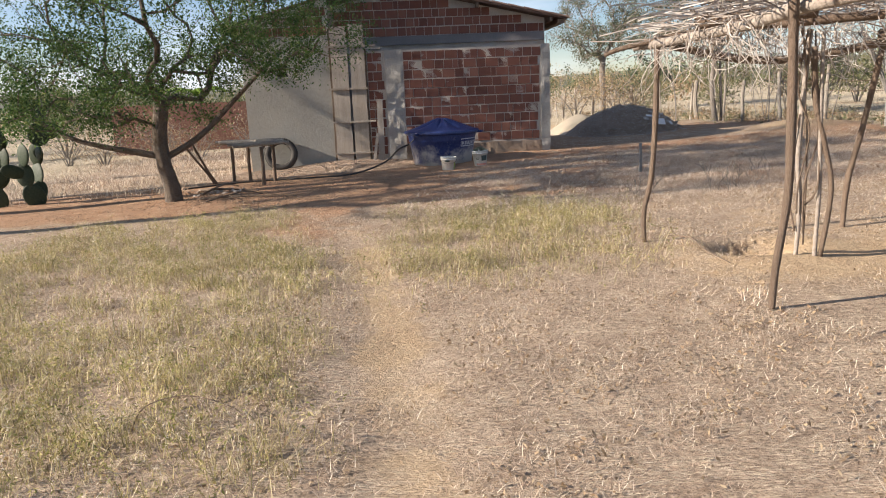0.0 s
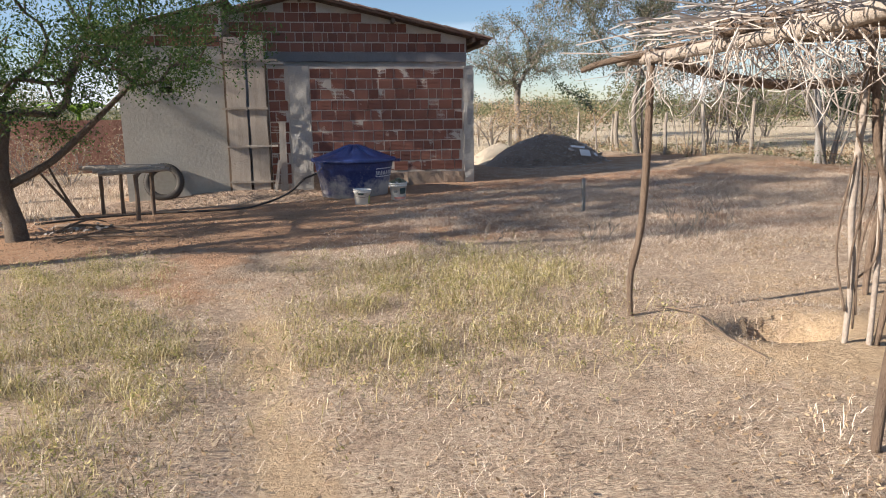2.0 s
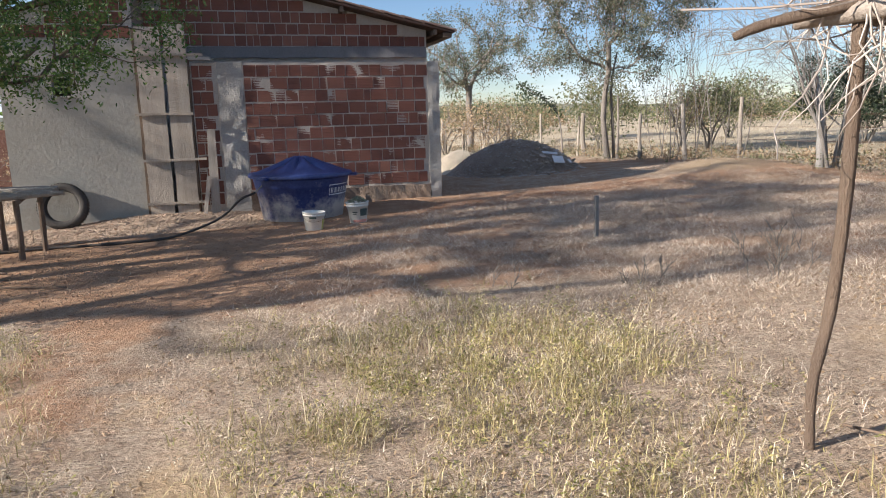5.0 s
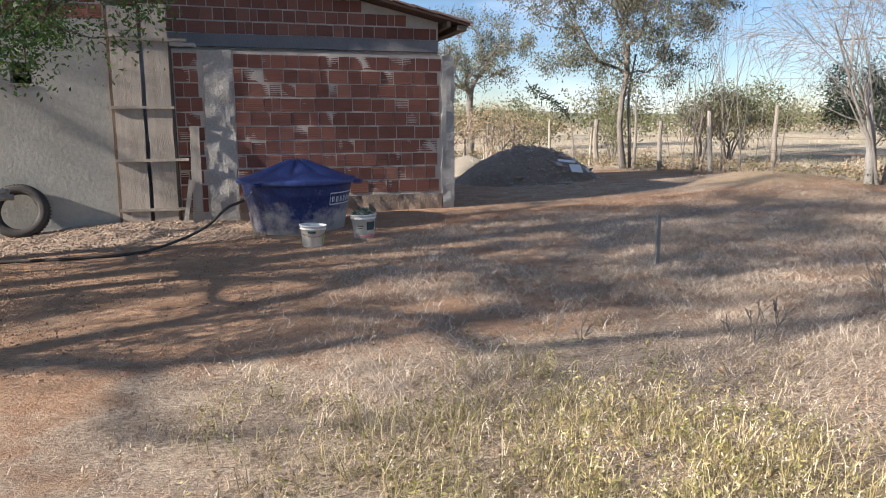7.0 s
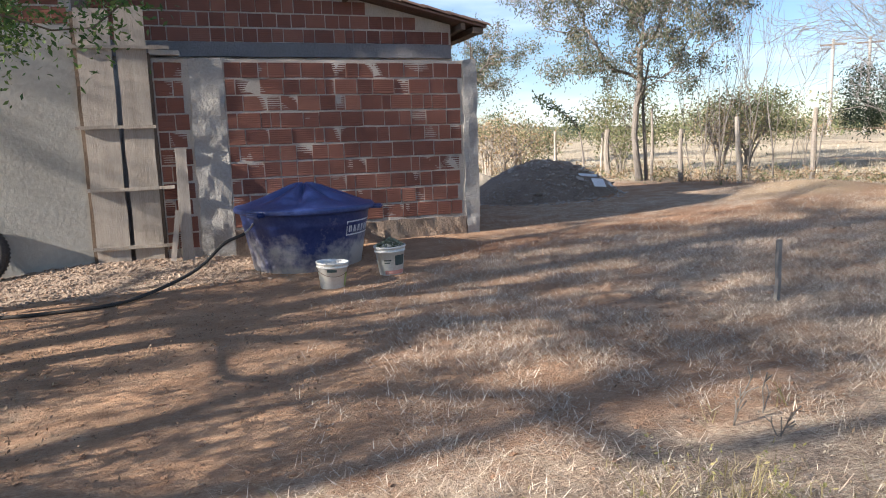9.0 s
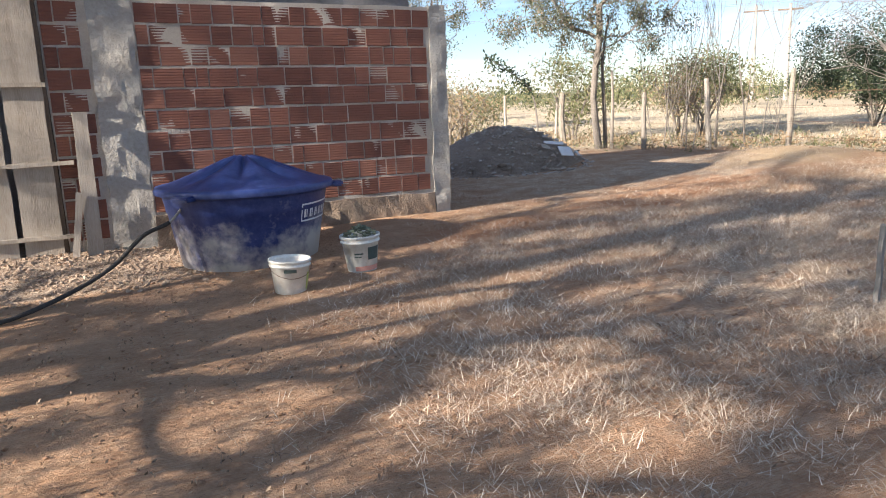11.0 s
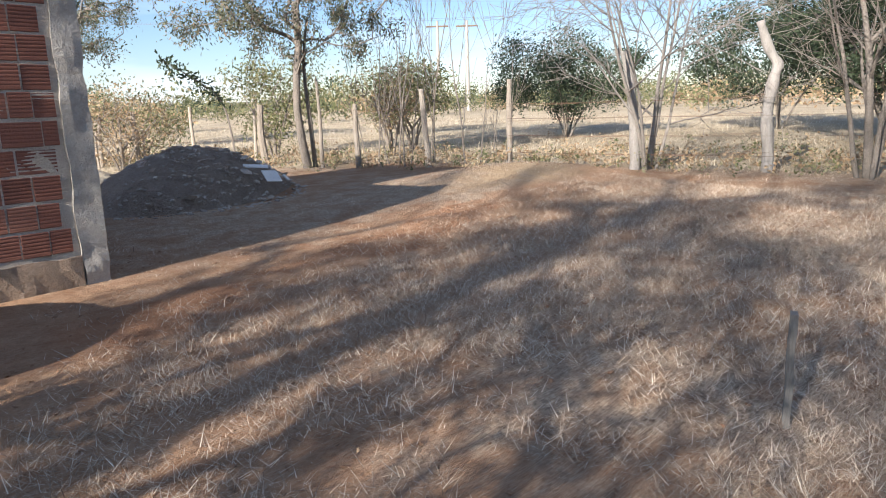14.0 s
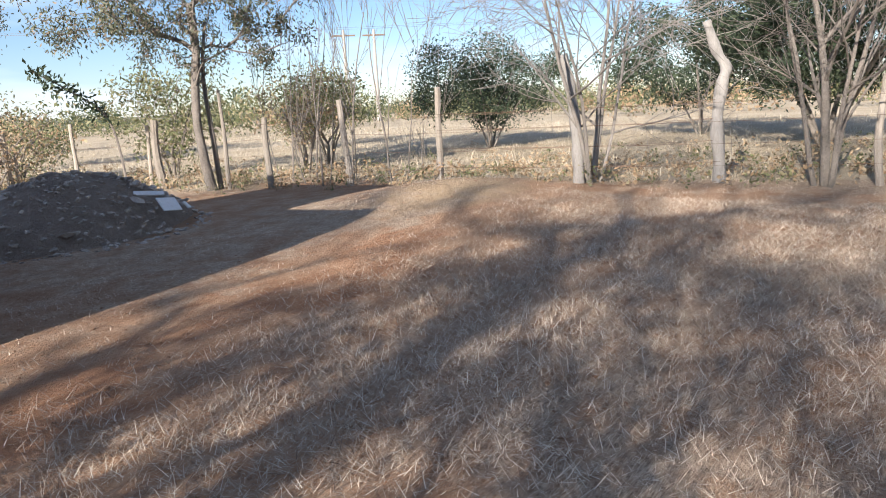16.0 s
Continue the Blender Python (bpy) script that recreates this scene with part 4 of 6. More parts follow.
def tree(name, trunk, targets, seed, r0, bark, leaf, per, size, spread, label, category="tree", group="", along=0.5, power=0.5, step=0.22, wobble=0.05, aspect=0.4, hang=0.0, keep=0.35, rmin=0.007, droop=0.0, extra_trunks=()):
    x, y = trunk[0][0], trunk[0][1]
    ob = thing(name, pose(0, 0, 0), label, category, group)
    P, par, chains, load, tips = colonize(trunk, targets, seed, step, wobble, droop, keep)
    b, fine = Buf(), Buf()
    woody(b, P, chains[:1], load, r0, power, rmin, 9)
    woody(fine, P, [[]] + chains[1:], load, r0, power, rmin)
    part("trunk", b.mesh("trunk", True), bark, ob)
    tagged(part("twig_crown", fine.mesh("twig_crown", True), bark, ob), kind="stuff")
    for tr, rr0 in extra_trunks:
        b = Buf()
        b.tube(catmull(tr, 3), list(np.linspace(rr0, rr0 * 0.45, 3 * (len(tr) - 1) + 1)), 8)
        part("limb", b.mesh("limb", True), bark, ob)
    if leaf is not None:
        cs = [P[i] for i in tips]
        r = np.random.RandomState(seed + 1)
        for ch in chains[1:]:
            for i in ch[len(ch) // 2:]:
                if r.random_sample() < along:
                    cs.append(P[i])
        part("crown", leaf_cloud("crown", cs, spread, per, size, seed + 2, aspect, hang), leaf, ob)
    return ob


# broad green tree by the yard
ax, ay = -4.60, 11.72
az = gz(ax, ay)


def crown_a(q):
    low = 0.98 if q[0] < -4.4 else 0.98 + 0.8 * min(1, (q[0] + 4.4) / 1.4)
    return q[2] > low and not (q[0] < -6.2 and q[2] > 3.6 and q[1] > 12.5)


targets_a = in_ellipsoid(430, (-4.7, 11.6, 2.85), (3.6, 2.9, 2.5), 5, 0.3, crown_a)
tree("green_tree", [(ax, ay, az - 0.15), (ax - 0.02, ay, az + 0.25), (ax - 0.09, ay - 0.02, az + 0.6), (ax - 0.13, ay, az + 0.92), (ax - 0.10, ay, az + 1.25), (ax - 0.05, ay + 0.05, az + 1.6)],
     targets_a, 31, 0.12, M_BARK, M_LEAF_A, 84, 0.052, 0.125, "broad green leafy tree with low spreading limbs over bare earth", along=0.75, power=0.52, keep=0.2, wobble=0.045, aspect=0.42,
     extra_trunks=(([(ax - 0.1, ay, az + 0.75), (ax - 0.6, ay - 0.05, az + 0.86), (ax - 1.1, ay - 0.1, az + 0.98), (ax - 1.6, ay - 0.1, az + 1.15), (ax - 2.3, ay - 0.2, az + 1.6)], 0.06),
                   ([(ax - 0.08, ay, az + 0.72), (ax + 0.5, ay + 0.1, az + 1.05), (ax + 1.0, ay + 0.15, az + 1.5), (ax + 1.5, ay + 0.1, az + 1.95), (ax + 2.0, ay + 0.1, az + 2.4)], 0.055)))
# unseen tall trees further along the same side, placed where the yard's shade implies them
# the third is added only to shade the gable and the house front
for i, (x, y, zc, w, rz, n) in enumerate(((-12.8, 12.7, 6.8, 2.4, 3.4, 36), (-13.8, 8.4, 8.6, 2.9, 4.2, 108), (-13.2, 16.0, 8.6, 2.8, 2.6, 130), (-14.2, 10.8, 10.8, 3.0, 1.7, 58))):
    z = gz(x, y)
    fork = zc - 0.8 * rz
    tree("green_tree", [(x, y, z - 0.1), (x + 0.05, y, z + 0.3 * fork), (x, y + 0.1, z + 0.65 * fork), (x + 0.1, y, z + fork)], in_ellipsoid(n, (x, y, zc), (w, w, rz), 60 + i, 0.2), 70 + i, 0.16, M_BARK, M_LEAF_A, 40, 0.11, 0.25,
         "tall leafy green tree out of view at the edge of the yard, placed for its shade", group="yard trees", power=0.62, keep=0.2, along=0.35)

# tall sparse tree at the fence, with two stems
bx, by = 8.2, 21.6
bz = gz(bx, by)
targets_b = in_ellipsoid(300, (bx - 0.15, by, 4.35), (3.1, 2.7, 2.3), 8, 0.3, lambda q: q[2] > 2.0 + 0.35 * abs(q[0] - bx))
tree("fence_tree", [(bx + 0.05, by, bz - 0.1), (bx - 0.05, by, bz + 0.5), (bx - 0.12, by, bz + 1.1), (bx - 0.08, by, bz + 1.7), (bx + 0.02, by, bz + 2.3), (bx, by, bz + 3.0)], targets_b, 41, 0.07, M_GREYBARK, M_LEAF_B, 110, 0.075, 0.12,
     "tall sparse grey-green tree with two stems at the fence", along=0.28, power=0.45, hang=0.9, aspect=0.32, extra_trunks=(([(bx + 0.22, by, bz - 0.1), (bx + 0.16, by, bz + 0.9), (bx + 0.1, by, bz + 1.9), (bx + 0.25, by, bz + 2.8)], 0.05),))
# farther tree beyond the corner of the house
lx, ly = 7.0, 31.5
lz = gz(lx, ly)
tree("fence_tree", [(lx, ly, lz - 0.1), (lx + 0.05, ly, lz + 0.8), (lx - 0.03, ly, lz + 1.6), (lx, ly, lz + 2.2)], in_ellipsoid(150, (lx, ly, 3.9), (2.5, 2.3, 1.7), 18, 0.25, lambda q: q[2] > 2.3), 42, 0.13, M_GREYBARK, M_LEAF_B, 60, 0.085, 0.15,
     "open-crowned grey-green tree beyond the fence", along=0.4, power=0.45, hang=0.7)

# bare trees: every stem forks again and again
def ramify(buf, p, d, length, r, depth, rng, wander=0.10, up=0.10, spread=0.62, kids=(4, 6), twigs=None):
    n = 7 if depth else 4
    pts, dirs = [p], [d]
    for k in range(n):
        d = (d + Vector((rng.gauss(0, wander), rng.gauss(0, wander), rng.gauss(0, wander) + up))).normalized()
        pts.append(pts[-1] + d * (length / n))
        dirs.append(d)
    radii = [max(0.0035, r * (1 - 0.68 * k / n)) for k in range(n + 1)]
    buf.tube(pts, radii, 7 if r > 0.03 else (5 if r > 0.012 else 3), False)
    if depth <= 0:
        return
    twigs = buf if twigs is None else twigs
    for _ in range(rng.randint(*kids)):
        k = rng.randint(max(1, n // 3), n)
        side = dirs[k].orthogonal().normalized()
        side.rotate(Matrix.Rotation(rng.uniform(0, 6.283), 3, dirs[k]))
        a = spread * rng.uniform(0.6, 1.3)
        ramify(twigs, pts[k], (dirs[k] * math.cos(a) + side * math.sin(a)).normalized(), length * rng.uniform(0.42, 0.68), radii[k] * 0.62, depth - 1, rng, wander, up, spread, kids)


def bare_tree(name, x, y, stems, seed, bark, label, category, group, depth=3, kids=(4, 6), spread=0.62, up=0.10):
    """stems: lean and heading in degrees, length, radius."""
    rng = random.Random(seed)
    z = gz(x, y)
    ob = thing(name, pose(0, 0, 0), label, category, group)
    twigs = Buf()
    for lean, head, length, r in stems:
        b = Buf()
        a, h = radians(lean), radians(head)
        d = Vector((math.sin(a) * math.cos(h), math.sin(a) * math.sin(h), math.cos(a)))
        foot = Vector((x + 0.10 * math.cos(h) * (1 if lean > 3 else 0), y + 0.10 * math.sin(h) * (1 if lean > 3 else 0), z - 0.1))
        ramify(b, foot, d, length, r, depth, rng, 0.06, up, spread, kids, twigs)
        part("stem", b.mesh("stem", True), bark, ob)
    tagged(part("twig_crown", twigs.mesh("twig_crown", True), bark, ob), kind="stuff")
    return ob


bare_tree("bare_tree", 9.85, 15.35, [(3, 0, 3.0, 0.04), (10, 185, 3.0, 0.036), (17, 200, 2.9, 0.03), (8, 20, 2.9, 0.034), (15, 330, 2.7, 0.028), (12, 100, 2.7, 0.028)], 43, M_WHITEWASH,
          "leafless pale grey tree with several stems and fine twigs", "tree", "bare trees", 3, (5, 7), 0.85, 0.0)
bare_tree("bare_tree", 10.25, 12.6, [(2, 0, 3.0, 0.06), (8, 100, 2.8, 0.036), (11, 215, 2.7, 0.034), (7, 330, 2.8, 0.036)], 44, M_GREYBARK,
          "many-stemmed leafless tree with tangled twigs at the fence", "tree", "bare trees", 3, (5, 7), 0.75, 0.02)
rb = np.random.RandomState(4)


def shrub(x, y, h, w, seed, leaf, per, size, label, n=60, bark=M_GREYBARK, low=0.25, name="shrub", spread=0.16, group="scrub", stems=4, r0=0.035, aspect=0.35):
    z = gz(x, y)
    tg = in_ellipsoid(n, (x, y, z + h * (0.5 + low / 2)), (w, w, h * (0.5 - low / 2) + 0.1), seed, 0.2)
    r = random.Random(seed)
    ex = []
    for k in range(stems):
        a = 6.28 * k / stems + r.uniform(-0.4, 0.4)
        ex.append(([(x + 0.06 * math.cos(a), y + 0.06 * math.sin(a), z - 0.05), (x + 0.2 * w * math.cos(a), y + 0.2 * w * math.sin(a), z + h * 0.25), (x + 0.55 * w * math.cos(a), y + 0.55 * w * math.sin(a), z + h * 0.6)], r0 * 0.8))
    return tree(name, [(x, y, z - 0.05), (x, y, z + h * 0.08), (x + 0.02, y, z + h * 0.16), (x, y, z + h * 0.24)], tg, seed, r0, bark, leaf, per, size, spread, label, "shrub", group, 0.4, 0.45, extra_trunks=ex, step=0.3, aspect=aspect)


shrub(15.5, 20.6, 2.5, 2.0, 101, M_LEAF_DARK, 90, 0.08, "dark green thorny acacia shrub in the dry field", 130, spread=0.15)
shrub(15.5, 13.4, 4.0, 2.7, 102, M_LEAF_DARK, 130, 0.095, "large dark green acacia with low spreading branches", 190, spread=0.16, r0=0.07, stems=6)
shrub(18.5, 16.5, 3.2, 2.4, 103, M_LEAF_DARK, 80, 0.10, "dark green acacia shrub in the dry field", 120, spread=0.16)
shrub(13.2, 9.6, 4.6, 2.1, 104, M_LEAF_A, 90, 0.09, "bright green leafy tree by the fence", 150, spread=0.2, r0=0.08, name="green_tree")
shrub(15.6, 27.0, 2.2, 1.8, 105, M_LEAF_OLIVE, 30, 0.12, "olive scrub bush in the dry field", 80)
shrub(9.4, 24.5, 2.3, 1.1, 106, M_LEAF_OLIVE, 26, 0.10, "olive scrub bush behind the fence", 70)
shrub(10.4, 21.6, 2.1, 0.9, 107, M_LEAF_BROWN, 8, 0.08, "thin half-bare shrub with withered leaves", 60)
shrub(11.8, 22.4, 1.9, 1.1, 108, M_LEAF_OLIVE, 22, 0.10, "olive scrub bush behind the fence", 60)
shrub(6.3, 25.5, 1.6, 1.2, 109, M_LEAF_BROWN, 16, 0.08, "dry brown bush behind the rubble heap", 70)
shrub(5.2, 28.0, 1.7, 1.4, 110, M_LEAF_BROWN, 16, 0.09, "dry brown bush behind the rubble heap", 70)
shrub(7.6, 27.5, 1.5, 1.2, 111, M_LEAF_OLIVE, 20, 0.09, "dry olive bush along the fence", 60)
# bare upright saplings at the fence
for i, (x, y, h) in enumerate(((9.25, 20.2, 2.6), (9.6, 19.5, 2.9), (9.5, 18.5, 2.4), (9.05, 19.7, 2.2), (9.75, 18.1, 1.3), (9.3, 20.9, 2.2))):
    bare_tree("bare_sapling", x, y, [(5, 70 * i, h, 0.02), (14, 70 * i + 150, h * 0.8, 0.014)], 120 + i, M_GREYBARK, "thin bare sapling with fine upright twigs", "sapling", "fence saplings", 2, (3, 5), 0.5, 0.12)
# leaning dark sprig above the fence
z = gz(7.2, 23.0)
b = Buf()
sprig = thing("leaning_sapling", pose(0, 0, 0), "slender bent sapling with one dark leafy tip", "sapling")
stem = catmull([(7.45, 22.9, z - 0.05), (7.42, 22.9, z + 0.7), (7.25, 22.9, z + 1.35), (6.75, 22.9, z + 1.75), (6.2, 22.9, z + 2.05)], 5)
b.tube(stem, list(np.linspace(0.025, 0.008, len(stem))), 6)
part("stem", b, M_GREYBARK, sprig)
part("leaves", leaf_cloud("leaves", [tuple(p) for p in stem[10:]], 0.07, 26, 0.11, 9, 0.4, 0.3), M_LEAF_DARK, sprig)

# ---- fence ----
fence = thing("wire_fence", pose(0, 0, 0), "crooked grey stick posts with thin barbed wire", "fence")
fence_line = [(10.35, 12.05, 1.25, 0.04), (9.40, 17.60, 1.36, 0.045), (9.02, 19.10, 1.34, 0.05), (8.60, 20.50, 1.16, 0.05), (8.38, 21.3, 1.65, 0.035), (8.10, 22.80, 1.22, 0.07), (7.92, 22.95, 1.15, 0.035),
              (7.35, 24.4, 1.25, 0.04), (6.85, 25.9, 1.2, 0.055), (6.4, 27.0, 1.05, 0.045), (6.3, 27.2, 1.2, 0.04), (5.9, 28.3, 1.1, 0.05), (5.5, 29.4, 1.2, 0.05), (5.1, 30.4, 1.0, 0.05), (4.7, 31.4, 1.15, 0.05), (4.2, 32.4, 1.05, 0.05), (3.7, 33.4, 1.1, 0.05), (3.2, 34.4, 1.0, 0.05), (2.7, 35.4, 1.1, 0.05),
              (2.1, 36.4, 1.0, 0.05), (1.4, 37.4, 1.1, 0.05), (0.5, 38.4, 1.0, 0.05)]
rf = random.Random(6)
for i, (x, y, h, r) in enumerate(fence_line):
    z = gz(x, y)
    b = Buf()
    pole(b, (x, y, z - 0.15), (x + rf.uniform(-0.10, 0.12), y + rf.uniform(-0.05, 0.05), z + h), r * 1.15, r * 0.85, 0.04, 500 + i, 8, 8)
    part("post", b, M_POST, fence)
# extra thin stakes between the far posts
for i in range(26):
    f = rf.uniform(0, 1)
    x, y = 7.0 - 6.5 * f + rf.uniform(-0.2, 0.2), 25.5 + 13 * f
    z = gz(x, y)
    b = Buf()
    h = rf.uniform(0.75, 1.2)
    pole(b, (x, y, z - 0.1), (x + rf.uniform(-0.12, 0.12), y, z + h), 0.032, 0.024, 0.03, 560 + i, 5, 5)
    part("stake", b, M_POST, fence)
line = [(10.9, 9.0)] + [(x, y) for x, y, h, r in fence_line if r > 0.04]
line.insert(2, (10.25, 13.8))
line.insert(3, (9.65, 15.48))
for k, hz in enumerate((0.28, 0.55, 0.82, 1.05)):
    pts = []
    for i in range(len(line) - 1):
        (xa, ya), (xb, yb) = line[i], line[i + 1]
        for j in range(4):
            t = j / 4
            x, y = xa + (xb - xa) * t, ya + (yb - ya) * t
            pts.append((x - 0.05, y - 0.02, 0.033 * 25 * math.tanh(x / 25) - 0.097 + hz - 0.035 * math.sin(math.pi * t)))
    b = Buf()
    b.tube(pts, [0.0022] * len(pts), 4)
    part("wire", b, M_IRON, fence)
# two stout pale posts
stout = thing("stout_post", pose(0, 0, 0), "tall crooked bleached wooden fence post", "post", "stout posts")
z = gz(10.25, 13.82)
b = Buf()
pp = catmull([(10.27, 13.80, z - 0.2), (10.26, 13.82, z + 0.35), (10.22, 13.84, z + 0.8), (10.28, 13.80, z + 1.25), (10.33, 13.78, z + 1.42), (10.26, 13.88, z + 1.62), (10.17, 13.98, z + 1.98)], 4)
b.tube(pp, [0.086 + 0.010 * math.sin(i * 1.3) - 0.0012 * i for i in range(len(pp))], 10)
part("stem", b.mesh("stem", True), M_PALEPOST, stout)
stout2 = thing("stout_post", pose(0, 0, 0), "straight bleached wooden fence post beside the bare tree", "post", "stout posts")
z = gz(9.62, 15.5)
b = Buf()
pp = catmull([(9.66, 15.46, z - 0.2), (9.66, 15.47, z + 0.3), (9.64, 15.5, z + 0.8), (9.60, 15.55, z + 1.3), (9.55, 15.62, z + 1.68)], 4)
b.tube(pp, [0.085 + 0.008 * math.sin(i * 1.7) - 0.0018 * i for i in range(len(pp))], 10)
part("stem", b.mesh("stem", True), M_PALEPOST, stout2)
# short stake in the yard
z = gz(3.1, 11.18)
stake = thing("yard_stake", pose(3.1, 11.18, z), "short flat wooden stake driven into the yard", "stake")
part("stem", ragged(-0.024, 0.024, -0.012, 0.014, -0.2, 0.47, 0.06, 0.004, 61), M_PALEPOST, stake, at=pose(0, 0, 0, 0, -1, 20))

# ---- arbour of sticks ----
arbour = thing("stick_arbour", pose(0, 0, 0), "rough arbour of crooked poles under a mat of dry twigs", "arbour")


def bent(name, pts, r0, r1, mat_, label="", sides=9):
    c = catmull(pts, 5)
    b = Buf()
    rr2 = random.Random(int(abs(pts[0][0]) * 1000 + abs(pts[-1][2]) * 77))
    b.tube(c, [(r0 + (r1 - r0) * i / (len(c) - 1)) * rr2.uniform(0.92, 1.08) for i in range(len(c))], sides)
    return part(name, b.mesh(name, True), mat_, arbour, label)


def g(x, y, d=0.0):
    return (x, y, gz(x, y) + d)


bent("post", [g(1.81, 6.27, -0.2), g(1.78, 6.27, 0.25), g(1.84, 6.27, 0.6), g(1.86, 6.26, 1.1), (1.86, 6.26, 1.70)], 0.021, 0.027, M_POLEWOOD, "crooked brown pole")
bent("post", [g(2.0, 4.19, -0.2), g(2.01, 4.19, 0.25), g(2.06, 4.2, 0.7), g(2.05, 4.2, 1.2), (2.02, 4.21, 1.88)], 0.02, 0.03, M_POLEWOOD, "crooked brown pole")
bent("post", [g(3.62, 6.32, -0.2), g(3.63, 6.32, 0.4), g(3.70, 6.28, 0.9), (3.79, 6.22, 1.70)], 0.025, 0.025, M_POLEWOOD, "crooked brown pole")
bent("post", [g(4.4, 4.4, -0.2), g(4.42, 4.4, 0.7), (4.4, 4.4, 1.75)], 0.035, 0.035, M_POLEWOOD, "crooked brown pole")
bent("post", [g(2.82, 5.27, -0.2), g(2.82, 5.27, 0.5), g(2.80, 5.28, 0.95), (2.78, 5.3, 1.7)], 0.016, 0.014, M_LOG, "thin pale pole")
bent("post", [g(2.69, 5.31, -0.2), g(2.70, 5.31, 0.4), g(2.66, 5.31, 0.8), (2.69, 5.32, 1.72)], 0.017, 0.02, M_LOG, "thin pale pole")
for i in range(5):
    r = random.Random(800 + i)
    x, y = 2.72 + r.uniform(-0.07, 0.1), 5.3 + r.uniform(-0.05, 0.05)
    bent("vine", [g(x, y, 0.05 + r.uniform(0, 0.35)), g(x + r.uniform(-0.1, 0.1), y + r.uniform(-0.05, 0.05), 0.55), g(x + r.uniform(-0.09, 0.09), y, 0.95), (x + r.uniform(-0.07, 0.07), y, 1.3), (x + r.uniform(-0.2, 0.2), y + r.uniform(-0.2, 0.2), 1.72)], 0.007, 0.006, M_POLEWOOD, "", 6)
# the two twisted stems that lean against the pole
bent("vine", [g(2.86, 5.26, 0.0), (2.90, 5.25, 0.55), (2.83, 5.27, 0.9), (2.76, 5.3, 1.2), (2.72, 5.3, 1.6)], 0.018, 0.022, M_POLEWOOD)
# logs on top
bent("beam", [(1.70, 6.42, 1.70), (1.85, 6.2, 1.715), (2.1, 5.2, 1.75), (2.12, 4.2, 1.79), (2.2, 3.2, 1.80)], 0.036, 0.048, M_LOG, "peeled pale log")
bent("beam", [(1.44, 6.42, 1.64), (1.62, 6.34, 1.70), (2.2, 6.1, 1.79), (3.0, 5.8, 1.82), (4.2, 5.5, 1.86)], 0.016, 0.045, M_POLEWOOD, "dark crooked branch")
bent("beam", [(1.86, 6.30, 1.73), (2.6, 6.32, 1.56), (3.2, 6.28, 1.55), (3.85, 6.2, 1.66), (4.8, 6.1, 1.74)], 0.035, 0.04, M_POLEWOOD, "dark crooked branch")
bent("beam", [(1.92, 4.5, 1.92), (2.3, 4.35, 1.93), (3.0, 4.2, 1.95), (4.5, 4.3, 1.9)], 0.045, 0.04, M_POLEWOOD, "thick dark log")
bent("beam", [(1.95, 5.6, 1.82), (2.3, 5.4, 1.84), (2.7, 5.25, 1.85)], 0.05, 0.055, M_POLEWOOD, "short sawn log end")
bent("beam", [(3.8, 6.3, 1.72), (4.2, 5.0, 1.76), (4.4, 4.2, 1.78), (4.5, 3.2, 1.80)], 0.045, 0.05, M_POLEWOOD, "dark crooked branch")
# mat of twigs and the strands that hang from it
rt = random.Random(14)
mat_buf = Buf()
for i in range(760):
    x, y = rt.uniform(1.75, 4.9), rt.uniform(3.3, 6.5)
    zc = 1.84 + 0.16 * rt.random() + 0.05 * math.sin(x * 3 + y * 2) + 0.10 * rt.random() * min(1, max(0, (x - 2.0))) - 0.06 * max(0, y - 5.7)
    a = rt.gauss(0.2, 0.6)
    L = rt.uniform(0.4, 1.2)
    pts = []
    for k in range(5):
        t = k / 4 - 0.5
        pts.append((x + math.cos(a) * L * t + rt.uniform(-0.05, 0.05), y + math.sin(a) * L * t + rt.uniform(-0.05, 0.05), zc + rt.uniform(-0.04, 0.04) - 0.1 * t * t))
    mat_buf.tube(pts, [0.0055, 0.005, 0.005, 0.004, 0.003], 4, False)
strands = Buf()
for i in range(240):
    edge = rt.random()
    if edge < 0.45:
        x, y = rt.uniform(1.75, 3.6), 6.25 + rt.uniform(-0.3, 0.25)
    elif edge < 0.8:
        y = rt.uniform(4.6, 6.4)
        x = 1.95 + rt.uniform(-0.18, 0.4)
    else:
        x, y = rt.uniform(2.2, 4.5), rt.uniform(4.3, 6.2)
    p = Vector((x, y, 1.74 + rt.uniform(-0.02, 0.1)))
    d = Vector((rt.uniform(-0.6, 0.6), rt.uniform(-0.5, 0.5), -1)).normalized()
    pts = [p.copy()]
    n_ = rt.randint(4, 9)
    for k in range(n_):
        d = (d + Vector((rt.uniform(-0.6, 0.6), rt.uniform(-0.6, 0.6), rt.uniform(-0.35, 0.4)))).normalized()
        p = p + d * rt.uniform(0.04, 0.10)
        pts.append(p.copy())
    strands.tube(pts, list(np.linspace(0.0045, 0.002, len(pts))), 4, False)
tagged(part("twig_mat", mat_buf, M_TWIG, arbour, "mat of dry tangled twigs"), kind="stuff")
tagged(part("twig_fringe", strands, M_TWIG, arbour, "dry twigs hanging from the mat"), kind="stuff")

